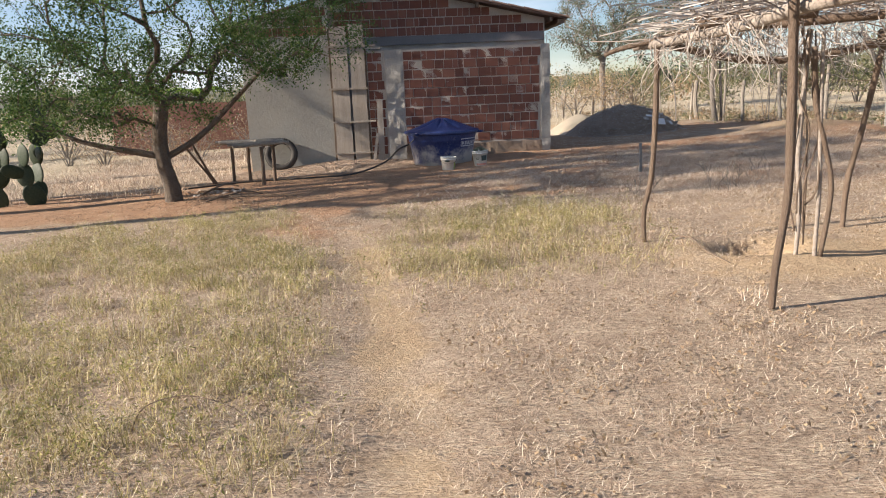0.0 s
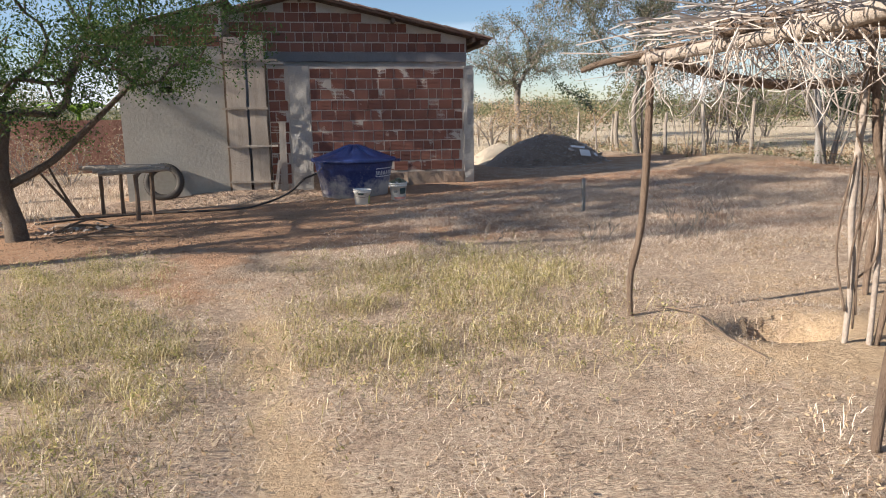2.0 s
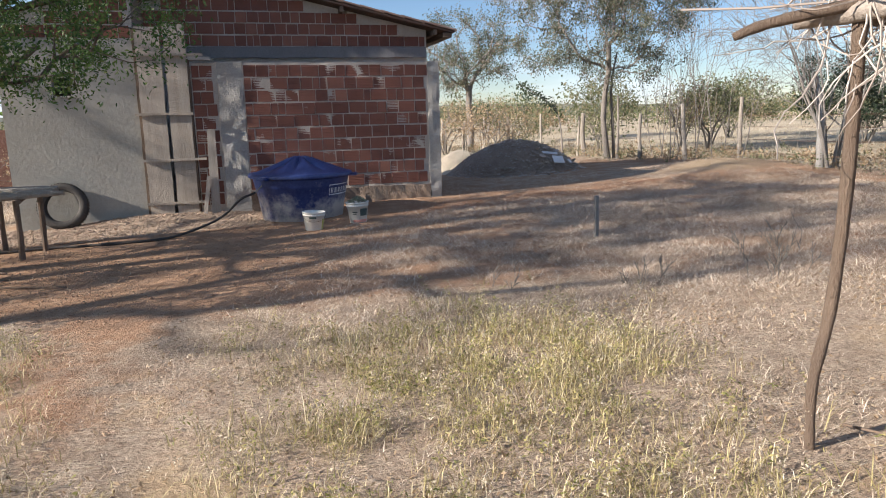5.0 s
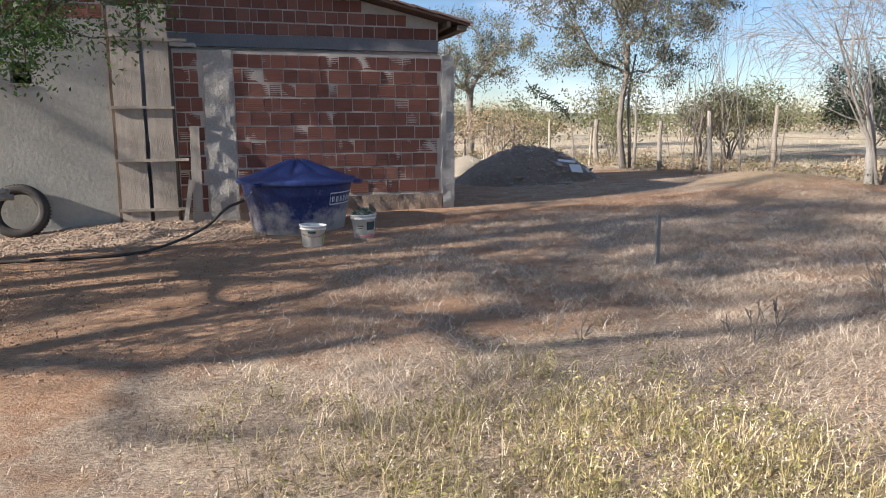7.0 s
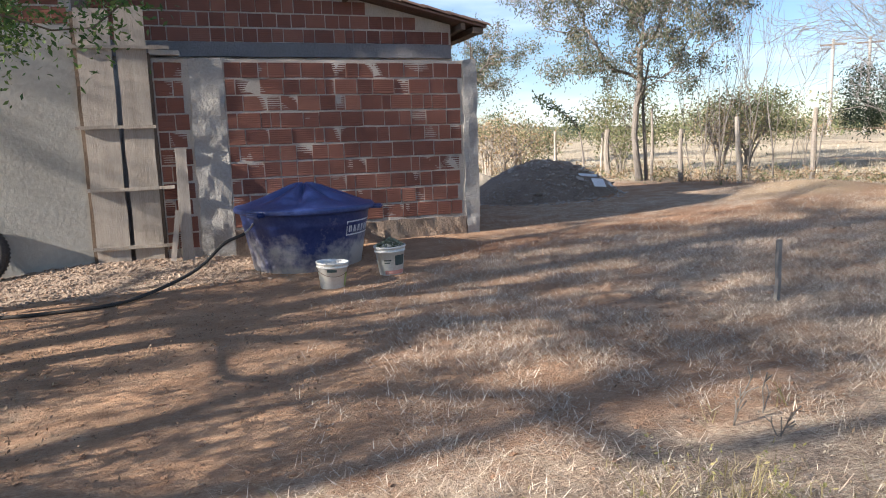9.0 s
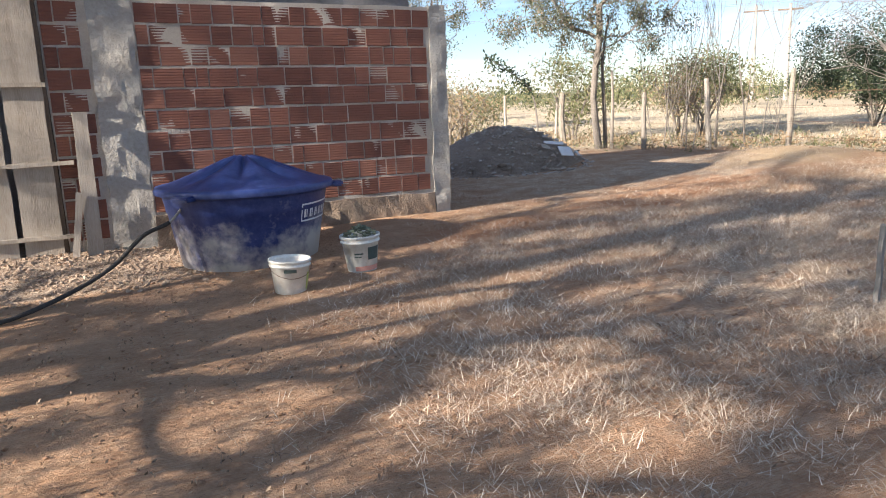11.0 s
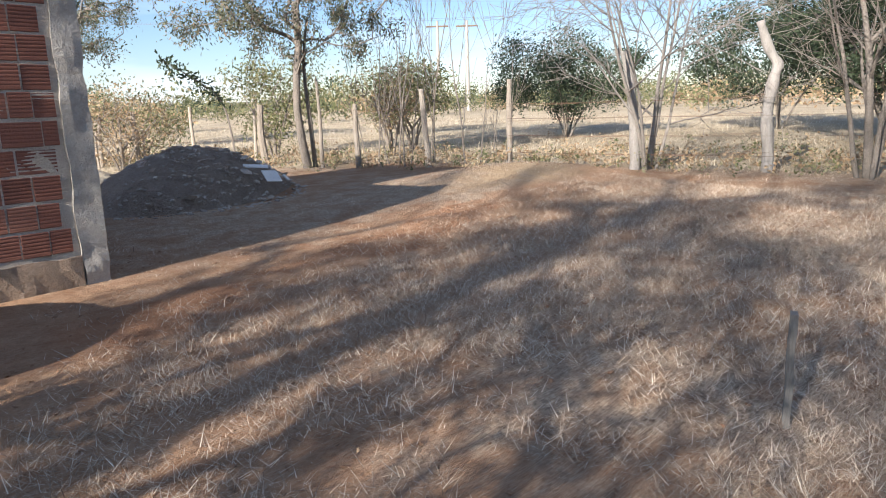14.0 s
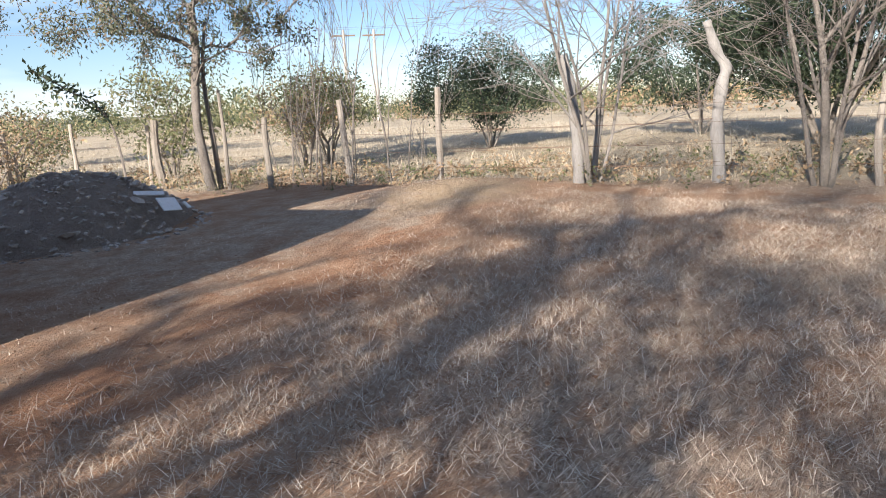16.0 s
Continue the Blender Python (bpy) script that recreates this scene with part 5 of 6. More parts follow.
# ---- rubble heap ----
hx, hy = 5.05, 19.95
b = Buf()
N, R = 56, 22
vs, fs = [], []
for j in range(R + 1):
    q = j / R
    for k in range(N):
        a = 2 * math.pi * k / N
        rad = q * (1.45 + 0.18 * math.sin(2 * a + 1) + 0.1 * math.sin(3 * a))
        x, y = hx + rad * math.cos(a) * 1.05, hy + rad * math.sin(a) * 0.95
        prof_h = 0.74 * max(0.0, 1 - q ** 1.9)
        lump = 0.10 * noise.noise(Vector((x * 1.9, y * 1.9, 3))) + 0.05 * noise.noise(Vector((x * 5, y * 5, 1)))
        vs.append((x, y, gz(x, y) - 0.03 + float(prof_h) + lump * (1 - q) ** 0.5 * min(1, 3 * (1 - q))))
for j in range(R):
    for k in range(N):
        k2 = (k + 1) % N
        fs.append((j * N + k, j * N + k2, (j + 1) * N + k2, (j + 1) * N + k))
b.add(vs, fs)
heap = thing("rubble_heap", pose(0, 0, 0), "low heap of dark earth and broken masonry", "rubble heap")
part("earth", b.mesh("earth", True), M_RUBBLE, heap)


def heap_z(x, y):
    q = math.hypot((x - hx) / 1.05, (y - hy) / 0.95) / 1.5
    return gz(x, y) - 0.03 + 0.74 * max(0.0, 1 - q ** 1.9)


def on_heap(r):
    a, d = r.uniform(0, 6.28), 1.65 * math.sqrt(r.random())
    x, y = hx + d * math.cos(a), hy + d * math.sin(a)
    return (x, y, heap_z(x, y) + 0.03)


tagged(part("rubble", lumps(8, 900, on_heap, (0.012, 0.05), 0.65), M_STONE, heap, "broken bits of concrete and brick"), kind="stuff")
tagged(part("rubble", lumps(9, 26, on_heap, (0.05, 0.10), 0.4), M_STONE, heap, "larger flat chunks of broken concrete"), kind="stuff")
for x, y, w, d, a in ((5.75, 18.95, 0.28, 0.2, 10), (6.08, 19.1, 0.10, 0.1, 40), (5.6, 19.1, 0.36, 0.06, -10)):
    ob = tagged(part("white_offcut", bevelled(-w / 2, w / 2, -d / 2, d / 2, 0, 0.02, 0.004), M_FOAM, None, at=pose(x, y, heap_z(x, y) + 0.08, 48, 6, a)), "white board offcut lying on the rubble heap", "offcut", "offcuts")
sand_b = Buf()
vs, fs = [], []
for j in range(13):
    q = j / 12
    for k in range(32):
        a = 2 * math.pi * k / 32
        x, y = 4.0 + 1.25 * q * math.cos(a), 21.1 + 1.1 * q * math.sin(a)
        vs.append((x, y, gz(x, y) - 0.02 + 0.52 * float(1 - smooth01(np.array(q * 1.02))) + 0.03 * noise.noise(Vector((x * 3, y * 3, 0)))))
for j in range(12):
    for k in range(32):
        k2 = (k + 1) % 32
        fs.append((j * 32 + k, j * 32 + k2, (j + 1) * 32 + k2, (j + 1) * 32 + k))
sand_b.add(vs, fs)
tagged(part("sandpile", sand_b.mesh("sandpile", True), M_SANDPILE), "pale sand heap lit by the sun", "sand heap")

# ---- prickly pear ----
cactus = thing("prickly_pear", pose(0, 0, 0), "prickly pear cactus with stacked oval pads, shade put into its dark colour", "cactus")
rc = random.Random(5)
cx, cy = -7.75, 12.75
pads = []


def pad(c, w, h, rot):
    bm = bmesh.new()
    bmesh.ops.create_icosphere(bm, subdivisions=3, radius=1, matrix=Matrix.Translation(c) @ rot @ Matrix.Translation((0, 0, h * 0.48)) @ Matrix.Diagonal((w / 2, 0.035, h / 2, 1)))
    me = bpy.data.meshes.new("pad")
    bm.to_mesh(me)
    bm.free()
    me.polygons.foreach_set("use_smooth", [True] * len(me.polygons))
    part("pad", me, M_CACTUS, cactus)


for sx in (-0.75, -0.35, 0.0, 0.35):
    c = Vector((cx + sx, cy + rc.uniform(-0.3, 0.3), gz(cx + sx, cy) - 0.05))
    for lev in range(5):
        w, h = rc.uniform(0.30, 0.42), rc.uniform(0.40, 0.5)
        tilt = rc.uniform(-28, 28)
        rot = pose(0, 0, 0, rc.uniform(-12, 12), tilt, rc.uniform(-40, 40))
        pad(c, w, h, rot)
        if lev and rc.random() < 0.7:
            pad(c + (rot @ Vector((0, 0, h * 0.5))), w * 0.8, h * 0.85, pose(0, 0, 0, rc.uniform(-10, 10), tilt + rc.choice((-60, 60)), rc.uniform(-60, 60)))
        c = c + (rot @ Vector((0, 0, h * 0.86)))
        if c.z > 1.3 or (abs(sx) > 0.3 and c.z > 0.7):
            break

# ---- far left: boundary wall, banana plant, dry brush ----
wl = thing("boundary_wall", pose(-9.5, 25.6, gz(-9.5, 25.6), 0, 0, 4), "low weathered red brick boundary wall", "wall", kind="structure")
part("wall", ragged(-2.4, 2.9, 0, 0.14, -0.2, 1.72, 0.5, 0.01, 71), surface("old_red_wall", (0.20, 0.095, 0.07), (0.14, 0.07, 0.053), (0.29, 0.17, 0.125), 2, 14, 0.92, 0.6, 0.02), wl)
banana = thing("banana_plant", pose(0, 0, 0), "banana plant with broad bright green leaves behind the wall", "plant")
bxx, byy = -9.6, 28.3
b = Buf()
b.tube([(bxx, byy, gz(bxx, byy) - 0.1), (bxx, byy, 1.0), (bxx + 0.05, byy, 1.7)], [0.12, 0.1, 0.06], 8)
part("stem", b, M_BANANA, banana)
for k in range(9):
    a = k * 0.72
    L = 1.3 + 0.2 * (k % 3)
    vs, fs = [], []
    for i in range(9):
        t = i / 8
        w = 0.2 * math.sin(math.pi * min(1, 0.08 + t * 0.92)) + 0.01
        c = Vector((bxx + math.cos(a) * L * t * 0.8, byy + math.sin(a) * L * t * 0.8, 1.55 + L * (0.75 * t - 0.62 * t * t)))
        s = Vector((-math.sin(a), math.cos(a), 0)) * w
        vs += [tuple(c + s - Vector((0, 0, 0.05))), tuple(c), tuple(c - s - Vector((0, 0, 0.05)))]
    for i in range(8):
        fs += [(3 * i, 3 * i + 1, 3 * i + 4, 3 * i + 3), (3 * i + 1, 3 * i + 2, 3 * i + 5, 3 * i + 4)]
    b = Buf()
    b.add(vs, fs)
    part("leaf", b, M_BANANA, banana)
for i, (x, y, h, w) in enumerate(((-7.2, 20.5, 1.0, 0.9), (-8.6, 21.5, 1.2, 1.0), (-10.2, 21.0, 1.1, 1.1), (-11.8, 22.0, 1.2, 1.1), (-6.2, 22.3, 1.2, 0.8), (-9.4, 23.4, 1.3, 0.9))):
    shrub(x, y, h, w, 140 + i, M_LEAF_BROWN, 5, 0.07, "dry brown leafless bush before the wall", 70, bark=M_GREYBARK, r0=0.02, stems=7, low=0.1)
for i, (x, y, h, w) in enumerate(((-14.5, 27, 3.0, 1.8), (-18.5, 25, 2.8, 1.9), (-22, 30, 3.0, 2.2), (-13.0, 31, 3.0, 2.0), (-8.2, 33, 3.0, 2.0))):
    shrub(x, y, h, w, 150 + i, M_LEAF_OLIVE, 24, 0.15, "olive green scrub tree in the dry field", 80, spread=0.24)
# sticks leaning by the tree
sticks = thing("leaning_stick", pose(0, 0, 0), "dead branch leaning on the ground behind the tree", "stick")
for k, (p0, p1) in enumerate((((-4.55, 13.8, gz(-4.5, 13.8)), (-5.0, 13.9, 0.62)), ((-4.62, 13.9, gz(-4.6, 13.9)), (-5.1, 13.85, 0.50)))):
    b = Buf()
    pole(b, p0, p1, 0.028, 0.02, 0.03, 700 + k, 6)
    part("branch", b, M_DARKWOOD, sticks)

# dead wood lying about
def fallen(pts, r0, label, mat_=M_DARKWOOD):
    ob = thing("fallen_branch", pose(0, 0, 0), label, "branch", "fallen branches")
    c = catmull([(x, y, gz(x, y) + d) for x, y, d in pts], 5)
    b = Buf()
    b.tube(c, list(np.linspace(r0, r0 * 0.5, len(c))), 6)
    part("stick", b.mesh("stick", True), mat_, ob)


fallen([(2.05, 6.38, 0.02), (2.12, 6.0, 0.03), (2.10, 5.6, 0.02), (2.15, 5.2, 0.03)], 0.007, "thin dark branch lying on the dry grass")
fallen([(-4.5, 12.7, 0.02), (-4.1, 12.45, 0.06), (-3.7, 12.4, 0.03), (-3.3, 12.2, 0.02)], 0.025, "dead branch lying on bare earth under the tree")
fallen([(-4.3, 12.2, 0.02), (-4.0, 12.5, 0.12), (-3.8, 12.75, 0.05)], 0.02, "dead branch lying on bare earth under the tree")
fallen([(-4.1, 11.5, 0.02), (-3.5, 11.35, 0.05), (-2.9, 11.3, 0.02), (-2.4, 11.1, 0.02)], 0.018, "dead branch lying on bare earth under the tree")
fallen([(-3.9, 11.2, 0.02), (-3.4, 11.5, 0.09), (-3.1, 11.7, 0.02)], 0.015, "dead branch lying on bare earth under the tree")
fallen([(-1.55, 3.05, 0.0), (-1.5, 3.12, 0.10), (-1.3, 3.15, 0.13), (-1.05, 3.08, 0.08), (-0.95, 3.0, 0.0)], 0.004, "thin arched twig in the grass")
tagged(part("branch_litter", lumps(31, 60, lambda r: (lambda x, y: (x, y, gz(x, y) + 0.02))(-4.2 + r.gauss(0, 0.35), 12.35 + r.gauss(0, 0.2)), (0.015, 0.05), 0.6), M_STONE), "small stones and chips beside the dead branches", "stones", kind="stuff")
for i, (x, y, h) in enumerate(((3.4, 8.7, 0.34), (3.75, 8.9, 0.26), (1.45, 9.4, 0.22), (2.5, 9.0, 0.24), (4.3, 9.6, 0.3))):
    bare_tree("dry_weed", x, y, [(8, 80 * i, h, 0.004), (24, 80 * i + 120, h * 0.9, 0.0035), (28, 80 * i + 240, h * 0.8, 0.0035)], 160 + i, M_GREYBARK, "leafless dry weed standing in the yard grass", "weed", "dry weeds", 2, (2, 4), 0.55, 0.05)

# ---- power poles ----
for i, (x, y) in enumerate(((42.7, 51.5), (44.6, 50.0))):
    z = gz(x, y)
    ob = thing("power_pole", pose(x, y, z, 0, 0, -45), "slim grey concrete power pole with a crossarm", "power pole", "power poles")
    b = Buf()
    b.tube([(0, 0, -0.3), (0, 0, 3.5), (0, 0, 7.2)], [0.17, 0.14, 0.10], 8)
    part("mast", b, M_CONCRETE, ob)
    part("crossarm", bevelled(-0.9, 0.9, -0.05, 0.05, 6.7, 6.82, 0.01), M_DARKWOOD, ob)
wires = thing("power_line", pose(0, 0, 0), "thin overhead cables between far poles", "cable")
for k in (-0.8, 0.8):
    b = Buf()
    pts = [(43.6 + 0.7 * s + k * 0.5, 50.7 - 0.72 * s + k * 0.5, 8.0 + 0.0006 * s * s) for s in range(-70, 71, 10)]
    b.tube(pts, [0.008] * len(pts), 3)
    part("cable", b, M_IRON, wires)

# ---- far scrub and hills ----
rs = np.random.RandomState(77)


def far_bushes(name, n, seed, rmin, rmax, leaf, label, size, per, hmin, hmax):
    r = np.random.RandomState(seed)
    cs, spread = [], []
    for _ in range(n):
        a = r.uniform(-60, 100)
        d = rmin + (rmax - rmin) * r.uniform(0, 1) ** 0.8
        x, y = d * math.sin(radians(a)), 10 + d * math.cos(radians(a))
        if y < 20 and x < 20 or (-9 < x < 4 and y < 30) or (x < 12 and y < 27):
            continue
        h, w = r.uniform(hmin, hmax), r.uniform(1.2, 2.6)
        z = gz(x, y)
        m = 26
        q = r.normal(0, 1, (m, 3))
        q /= np.linalg.norm(q, axis=1)[:, None]
        q *= r.uniform(0.5, 1, (m, 1))
        q[:, 2] = np.abs(q[:, 2])
        cs.append(np.array([x, y, z + 0.12 * h]) + q * np.array([w, w, h * 0.9]))
    C = np.concatenate(cs)
    ob = part(name, leaf_cloud(name, C, 0.33, per, size, seed + 1, 0.5), leaf)
    return tagged(ob, label, "scrub", kind="stuff")


far_bushes("far_scrub", 150, 201, 34, 75, M_LEAF_OLIVE, "distant olive green thorn scrub", 0.21, 15, 1.5, 3.2)
far_bushes("far_scrub", 150, 202, 70, 190, M_LEAF_OLIVE, "distant olive green thorn scrub", 0.36, 14, 2.0, 4.0)
far_bushes("far_scrub", 25, 203, 26, 60, M_LEAF_BROWN, "distant withered brown thorn scrub", 0.22, 12, 1.0, 2.0)
far_bushes("far_scrub", 70, 204, 40, 140, M_LEAF_DARK, "distant dark green thorn trees", 0.3, 14, 2.0, 4.2)
b = Buf()
vs, fs = [], []
K = 140
for k in range(K + 1):
    a = 2 * math.pi * k / K
    h = 7 + 5 * noise.noise(Vector((math.cos(a) * 3, math.sin(a) * 3, 0.5))) + 2 * noise.noise(Vector((math.cos(a) * 11, math.sin(a) * 11, 2)))
    vs += [(480 * math.cos(a), 480 * math.sin(a), -3), (520 * math.cos(a), 520 * math.sin(a), h * 1.0)]
for k in range(K):
    fs.append((2 * k, 2 * k + 2, 2 * k + 3, 2 * k + 1))
b.add(vs, fs)
tagged(part("backdrop", b.mesh("backdrop", True), M_FAR_HILL), "low scrub-covered hills on the horizon", "hills", kind="structure")


# ---- grass ----
def blades(name, xy, h, width, lean, seed, mat_, label, curl=0.5, straight=False):
    """Bent tapering blades rooted at xy; h, lean: arrays of lengths and outward leans."""
    r = np.random.RandomState(seed)
    n = len(xy)
    base = np.column_stack([xy, height(xy[:, 0], xy[:, 1]) - 0.01])
    a = r.uniform(0, 2 * np.pi, n)
    d = np.column_stack([np.cos(a), np.sin(a), np.zeros(n)])
    s = np.column_stack([-np.sin(a), np.cos(a), np.zeros(n)])
    tw = r.uniform(-1, 1, n)[:, None]
    s = s + d * tw
    s /= np.linalg.norm(s, axis=1)[:, None]
    w = (width * r.uniform(0.6, 1.4, n))[:, None]
    up = np.array([0, 0, 1.0])
    l1 = lean[:, None]
    hh = h[:, None]
    p1 = base + d * np.sin(l1) * hh * 0.55 + up * np.cos(l1) * hh * 0.55
    l2 = l1 + curl * r.uniform(0.2, 1.3, n)[:, None]
    p2 = p1 + d * np.sin(l2) * hh * 0.45 + up * np.cos(l2) * hh * 0.45
    floor_ = height(p2[:, 0], p2[:, 1]) + 0.006
    p2[:, 2] = np.maximum(p2[:, 2], floor_)
    if straight:
        V = np.stack([base - s * w, base + s * w, p2], 1).reshape(-1, 3)
        ob = part(name, fast_mesh(name, V, np.arange(3 * n).reshape(-1, 3)), mat_)
        return tagged(ob, label, "grass", kind="stuff")
    V = np.stack([base - s * w, base + s * w, p1 + s * w * 0.75, p1 - s * w * 0.75, p2], 1).reshape(-1, 3)
    o = (np.arange(n) * 5)[:, None]
    F = np.concatenate([o + np.array([0, 1, 2]), o + np.array([0, 2, 3]), o + np.array([3, 2, 4])], 1).reshape(-1, 3)
    ob = part(name, fast_mesh(name, V, F), mat_)
    return tagged(ob, label, "grass", kind="stuff")


def scatter(n, x0, x1, y0, y1, density, seed, clump=0.0):
    r = np.random.RandomState(seed)
    x, y = r.uniform(x0, x1, n), r.uniform(y0, y1, n)
    k = r.uniform(0, 1, n) < density(x, y)
    x, y = x[k], y[k]
    if clump:
        rep = r.randint(4, 12, len(x))
        x, y = np.repeat(x, rep), np.repeat(y, rep)
        x, y = x + r.normal(0, clump, len(x)), y + r.normal(0, clump, len(y))
    return np.column_stack([x, y])


def d_green(x, y):
    left = smooth01((path_x(y) - 0.25 - x) / 0.5) * smooth01((9.7 + 0.1 * waves(x, y, 2, 3) - y) / 0.7)
    mid = np.exp(-(((x - 0.55) / 1.25) ** 4 + ((y - 7.2) / 1.6) ** 4))
    return np.clip((left * 0.8 + mid) * (1 - 0.85 * mask_worn(x, y)) * (0.5 + 0.45 * waves(x, y, 2.3, 31) + 0.6 * waves(x, y, 8.0, 32)), 0, 1)


def d_field(x, y):
    d = (1 - mask_path(x, y)) * (1 - 0.75 * mask_worn(x, y))
    return np.clip(d * smooth01((9.2 - y) / 0.8) * (0.55 + 0.4 * waves(x, y, 2.6, 33) + 0.6 * waves(x, y, 9.0, 34)), 0.02, 1)


def d_yard(x, y):
    d = smooth01((y - 7.9) / 1.0) * smooth01((19 - y) / 2.0) * smooth01((x + 0.9 + 0.5 * waves(x, y, 1.5, 2)) / 2.2)
    strip = 1 - 0.92 * np.exp(-((y - 14.8 - 0.12 * x) / 0.9) ** 2)
    away = smooth01(np.hypot(x - TX, (y - TY)) - 1.3)
    front_ = np.where((x < 2.6) & (y > 15.6), 0.0, 1.0)
    return np.clip(d * strip * away * front_ * (0.5 + 0.3 * smooth01((x - 1.8) / 1.5) + 0.4 * waves(x, y, 1.7, 37) + 0.55 * waves(x, y, 7.0, 38)), 0, 1)


def d_beyond(x, y):
    return np.clip(mask_far(x, y) * (0.75 + 0.3 * waves(x, y, 0.8, 41)), 0, 1) * np.where((y > 15.9) & (x < 2.7) & (x > -4.6) & (y < 25), 0, 1)


def lumpy(p):
    """Tufts differ in height from patch to patch."""
    return np.clip(0.85 + 0.5 * waves(p[:, 0], p[:, 1], 6.0, 71) + 0.35 * waves(p[:, 0], p[:, 1], 15.0, 72), 0.35, 1.3)


rg = np.random.RandomState(3)
xy = scatter(50000, -5.0, 3, 0.3, 9.8, d_green, 51, 0.05)
blades("meadow_grass", xy, rg.uniform(0.05, 0.21, len(xy)) * lumpy(xy), 0.0019, np.abs(rg.normal(0.75, 0.5, len(xy))), 52, M_GRASS_GREEN, "half-dry yellow-green grass with seed heads", 1.1)
xy = scatter(22000, -6.5, 6.5, -0.6, 9.2, d_field, 53, 0.05)
blades("dry_grass", xy, rg.uniform(0.03, 0.10, len(xy)) * lumpy(xy), 0.0017, np.abs(rg.normal(1.0, 0.45, len(xy))), 54, M_GRASS_DRY, "dry trampled straw-coloured grass", 1.0)
xy = scatter(470000, -5.5, 5.5, 0.4, 9.4, d_field, 55)
blades("straw_litter", xy, rg.uniform(0.03, 0.10, len(xy)), 0.002, rg.uniform(0.8, 1.5, len(xy)), 56, M_GRASS_DRY, "flat litter of broken dry straw", 0.4, True)
xy = scatter(24000, -1.5, 10.5, 7.6, 18, d_yard, 57, 0.06)
blades("yard_grass", xy, rg.uniform(0.03, 0.09, len(xy)) * lumpy(xy), 0.0017, np.abs(rg.normal(1.1, 0.4, len(xy))), 58, M_GRASS_DRY, "sparse dry tufts in the yard", 1.0)
xy = scatter(800000, -3.0, 9.0, 7.8, 15.5, d_yard, 65)
blades("straw_litter", xy, rg.uniform(0.04, 0.13, len(xy)), 0.0024, rg.uniform(0.75, 1.48, len(xy)), 66, M_GRASS_DRY, "thin litter of dry straw on the yard", 0.4, True)
xy = scatter(6000, -11, -4.9, 12.6, 23, lambda x, y: np.clip(0.5 + 0.5 * waves(x, y, 1.5, 43), 0, 1), 67, 0.09)
blades("field_grass", xy, rg.uniform(0.05, 0.22, len(xy)) * lumpy(xy), 0.004, np.abs(rg.normal(0.7, 0.4, len(xy))), 68, M_GRASS_DRY, "dry tan grass beside the house", 0.7)
xy = scatter(7200, 8, 28, 8, 44, d_beyond, 59, 0.12)
blades("field_grass", xy, rg.uniform(0.05, 0.22, len(xy)) * lumpy(xy), 0.0052, np.abs(rg.normal(0.8, 0.4, len(xy))), 60, M_GRASS_FAR, "tall bleached grass in the field past the fence", 0.6)
xy = scatter(3500, -24, 7, 12, 44, d_beyond, 61, 0.12)
blades("field_grass", xy, rg.uniform(0.08, 0.3, len(xy)), 0.0045, np.abs(rg.normal(0.4, 0.35, len(xy))), 62, M_GRASS_FAR, "tall bleached grass in the field past the house", 0.6)
# small leaves and seed heads that make the greener grass fluffy
def sprinkle(n, seed, density, area, hmin, hmax, fractions):
    """Points up the stalks of plants scattered over an area."""
    p = scatter(n, *area, density, seed)
    r = np.random.RandomState(seed + 1)
    hgt = r.uniform(hmin, hmax, len(p)) * lumpy(p)
    lean = r.normal(0, 0.35, (len(p), 2))
    z = height(p[:, 0], p[:, 1])
    return np.concatenate([np.column_stack([p + lean * (hgt * f)[:, None], z + hgt * f]) for f in fractions])


MEADOW = (-5, 3, 0.5, 9.7)
tagged(part("seed_heads", leaf_cloud("seed_heads", sprinkle(9000, 63, d_green, MEADOW, 0.09, 0.25, (0.82, 0.9, 1.0)), 0.010, 4, 0.014, 64, 0.4), M_GRASS_FAR), "pale seed heads on the tall grass", "grass", kind="stuff")
tagged(part("meadow_leaves", leaf_cloud("meadow_leaves", sprinkle(15000, 73, d_green, MEADOW, 0.07, 0.21, (0.35, 0.55, 0.75, 0.95)), 0.014, 3, 0.024, 74, 0.35), M_MEADOW_LEAF), "small olive and yellow leaves of meadow weeds", "weeds", kind="stuff")
tagged(part("dry_leaf_litter", leaf_cloud("dry_leaf_litter", sprinkle(26000, 83, d_field, (-5.5, 5.5, 0.5, 9.2), 0.01, 0.04, (0.6, 1.0)), 0.012, 1, 0.028, 84, 0.4), M_LEAF_BROWN), "curled brown leaf litter on the dry field", "leaf litter", kind="stuff")


def d_under_tree(x, y):
    return np.exp(-(((x + 3.6) / 3.2) ** 2 + ((y - 11.6) / 1.9) ** 2)) * np.clip(0.6 + 0.6 * waves(x, y, 3.0, 45), 0, 1)


# leaf litter whose dark colour also stands in for mottled shade under the tree
tagged(part("dry_leaf_litter", leaf_cloud("dry_leaf_litter", sprinkle(30000, 87, d_under_tree, (-9, 2, 9.4, 15), 0.005, 0.02, (0.6, 1.0)), 0.012, 1, 0.024, 88, 0.4), M_DEADLEAF), "dark dead leaves on the earth under the tree", "leaf litter", kind="stuff")


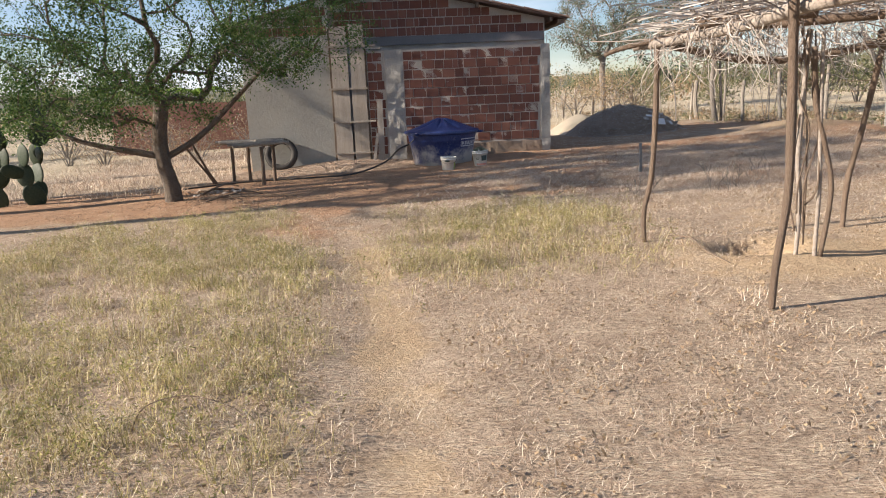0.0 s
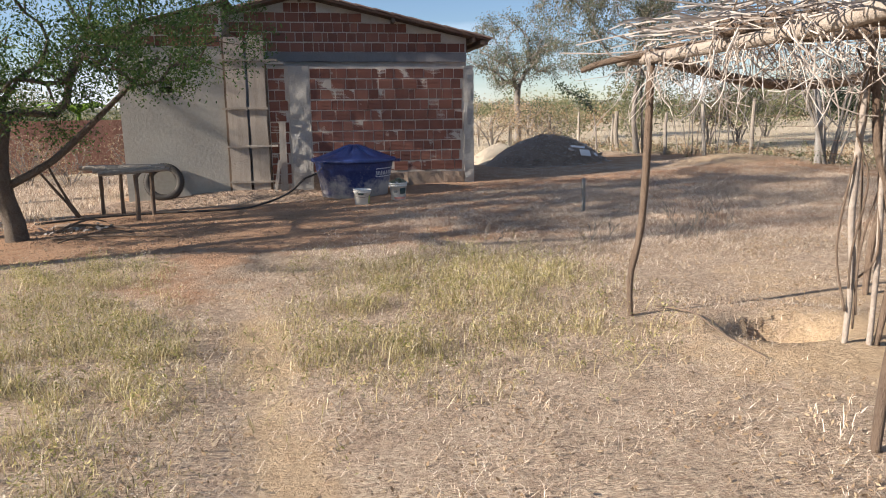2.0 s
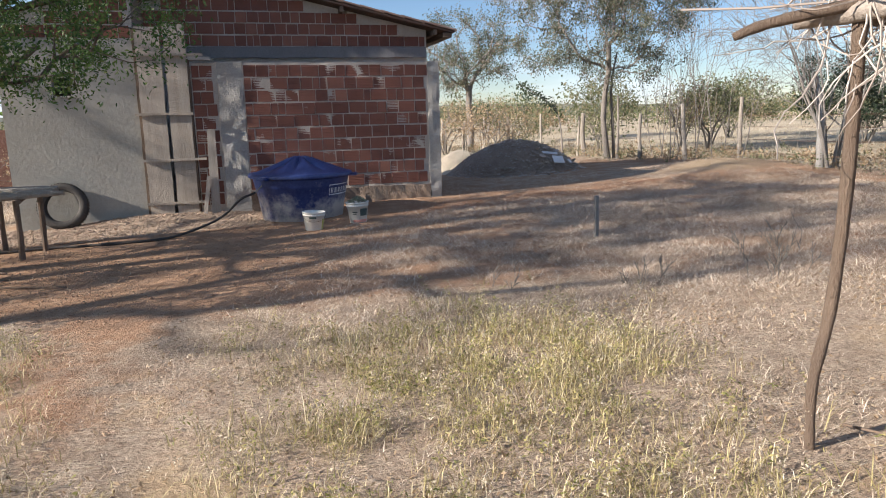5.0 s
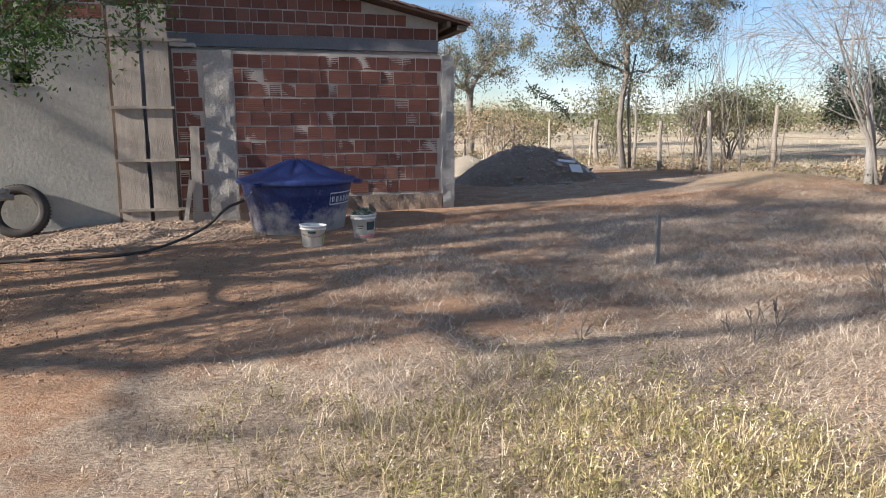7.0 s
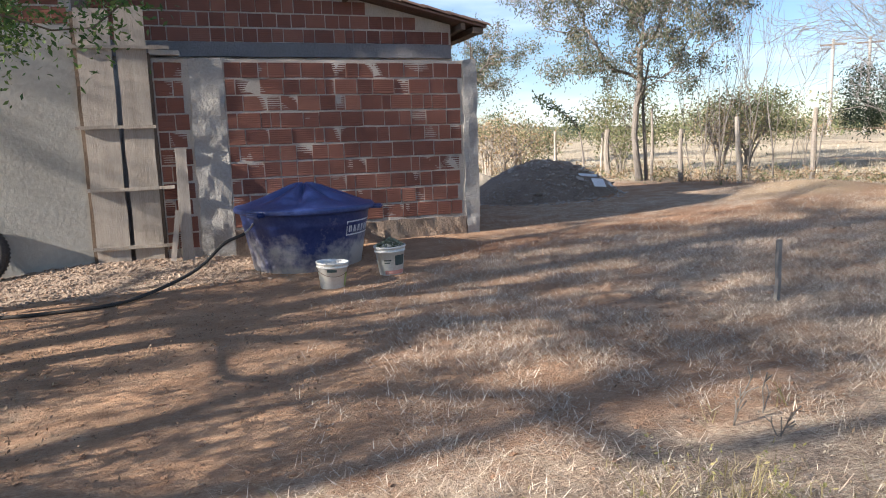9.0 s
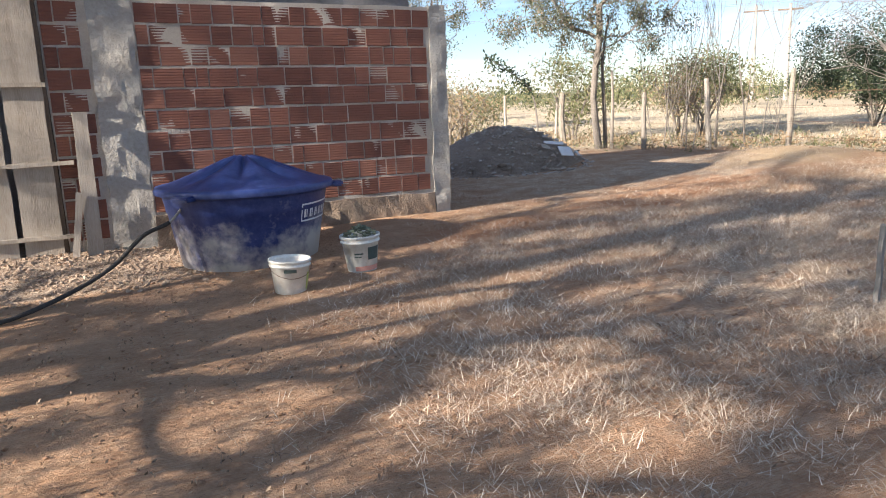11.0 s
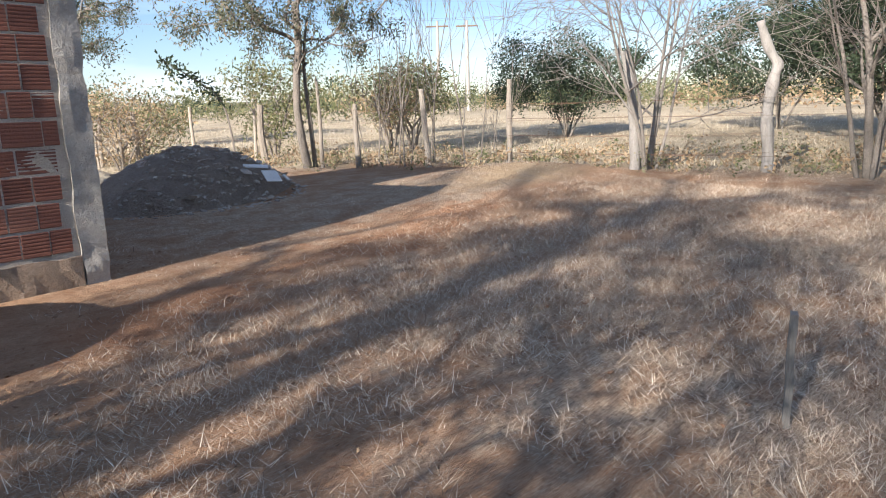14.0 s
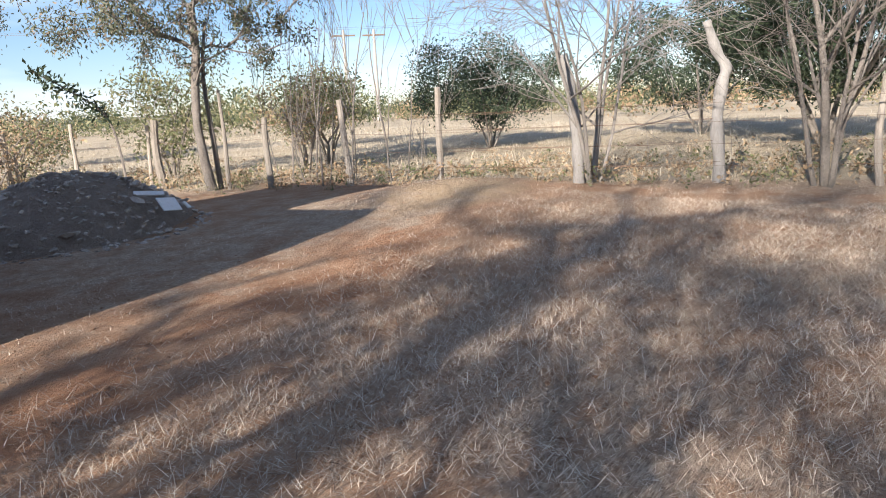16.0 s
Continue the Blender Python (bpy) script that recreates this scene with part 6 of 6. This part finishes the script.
# low weeds along the foot of the fence and the edge of the field
wc, wd = [], []
for k in range(620):
    y = rg.uniform(10, 30)
    x = 10.6 - 0.27 * (y - 12) + abs(rg.normal(0, 2.2)) - 0.25
    z = gz(x, y)
    hgt = rg.uniform(0.05, 0.24)
    (wc if k % 3 else wd).extend([(x + rg.normal(0, 0.06), y + rg.normal(0, 0.06), z + hgt * f) for f in (0.3, 0.6, 0.9, 1.0)])
tagged(part("weeds", leaf_cloud("weeds", wc, 0.05, 6, 0.06, 91, 0.5), M_LEAF_BROWN), "low withered weeds along the fence", "weeds", kind="stuff")
tagged(part("weeds", leaf_cloud("weeds", wd, 0.05, 6, 0.06, 92, 0.5), M_LEAF_OLIVE), "low olive green weeds along the fence", "weeds", kind="stuff")


# ---- stones and clods on the bare earth ----
def on_gravel(r):
    while True:
        x, y = r.uniform(-4.6, 0.6), r.uniform(13.7, 15.95)
        if float(mask_gravel(x, y)) > r.random():
            return (x, y, gz(x, y) + 0.004)


tagged(part("gravel", lumps(21, 2600, on_gravel, (0.008, 0.03), 0.7), surface("dusty_gravel", (0.38, 0.28, 0.205), (0.26, 0.18, 0.13), (0.52, 0.42, 0.33), 9, 40, 0.92, 0.8, 0.01)), "loose gravel and rubble in front of the gate", "gravel", kind="stuff")


def on_yard(r):
    while True:
        x, y = r.uniform(-5, 9), r.uniform(9.0, 17.0)
        if float(mask_yard(x, y)) > r.random() and not (x < 2.5 and y > 15.8):
            return (x, y, gz(x, y) + 0.003)


tagged(part("clods", lumps(22, 2400, on_yard, (0.004, 0.019), 0.7), surface("earth_clod", (0.30, 0.17, 0.10), (0.22, 0.12, 0.07), (0.42, 0.28, 0.19), 8, 40, 0.95, 0.7, 0.01)), "small earth clods and pebbles in the yard", "clods", kind="stuff")

# ---- bricks, last ----
lay_bricks(front, -3.26, -0.2, 0.26, 10, -0.006, 3)
lay_bricks(jamb, -4.05, -3.66, 0.05, 11, -0.006, 4)
lay_bricks(top_row, -6.74, -4.88, 2.672, 4, -0.002, 5, lambda u: 3.44 + (u + 4.86) * 0.268)
lay_bricks(gable, -6.8, 0.17, 2.71, 6, 1.50, 9, lambda u: roof_z(u) - 0.04)
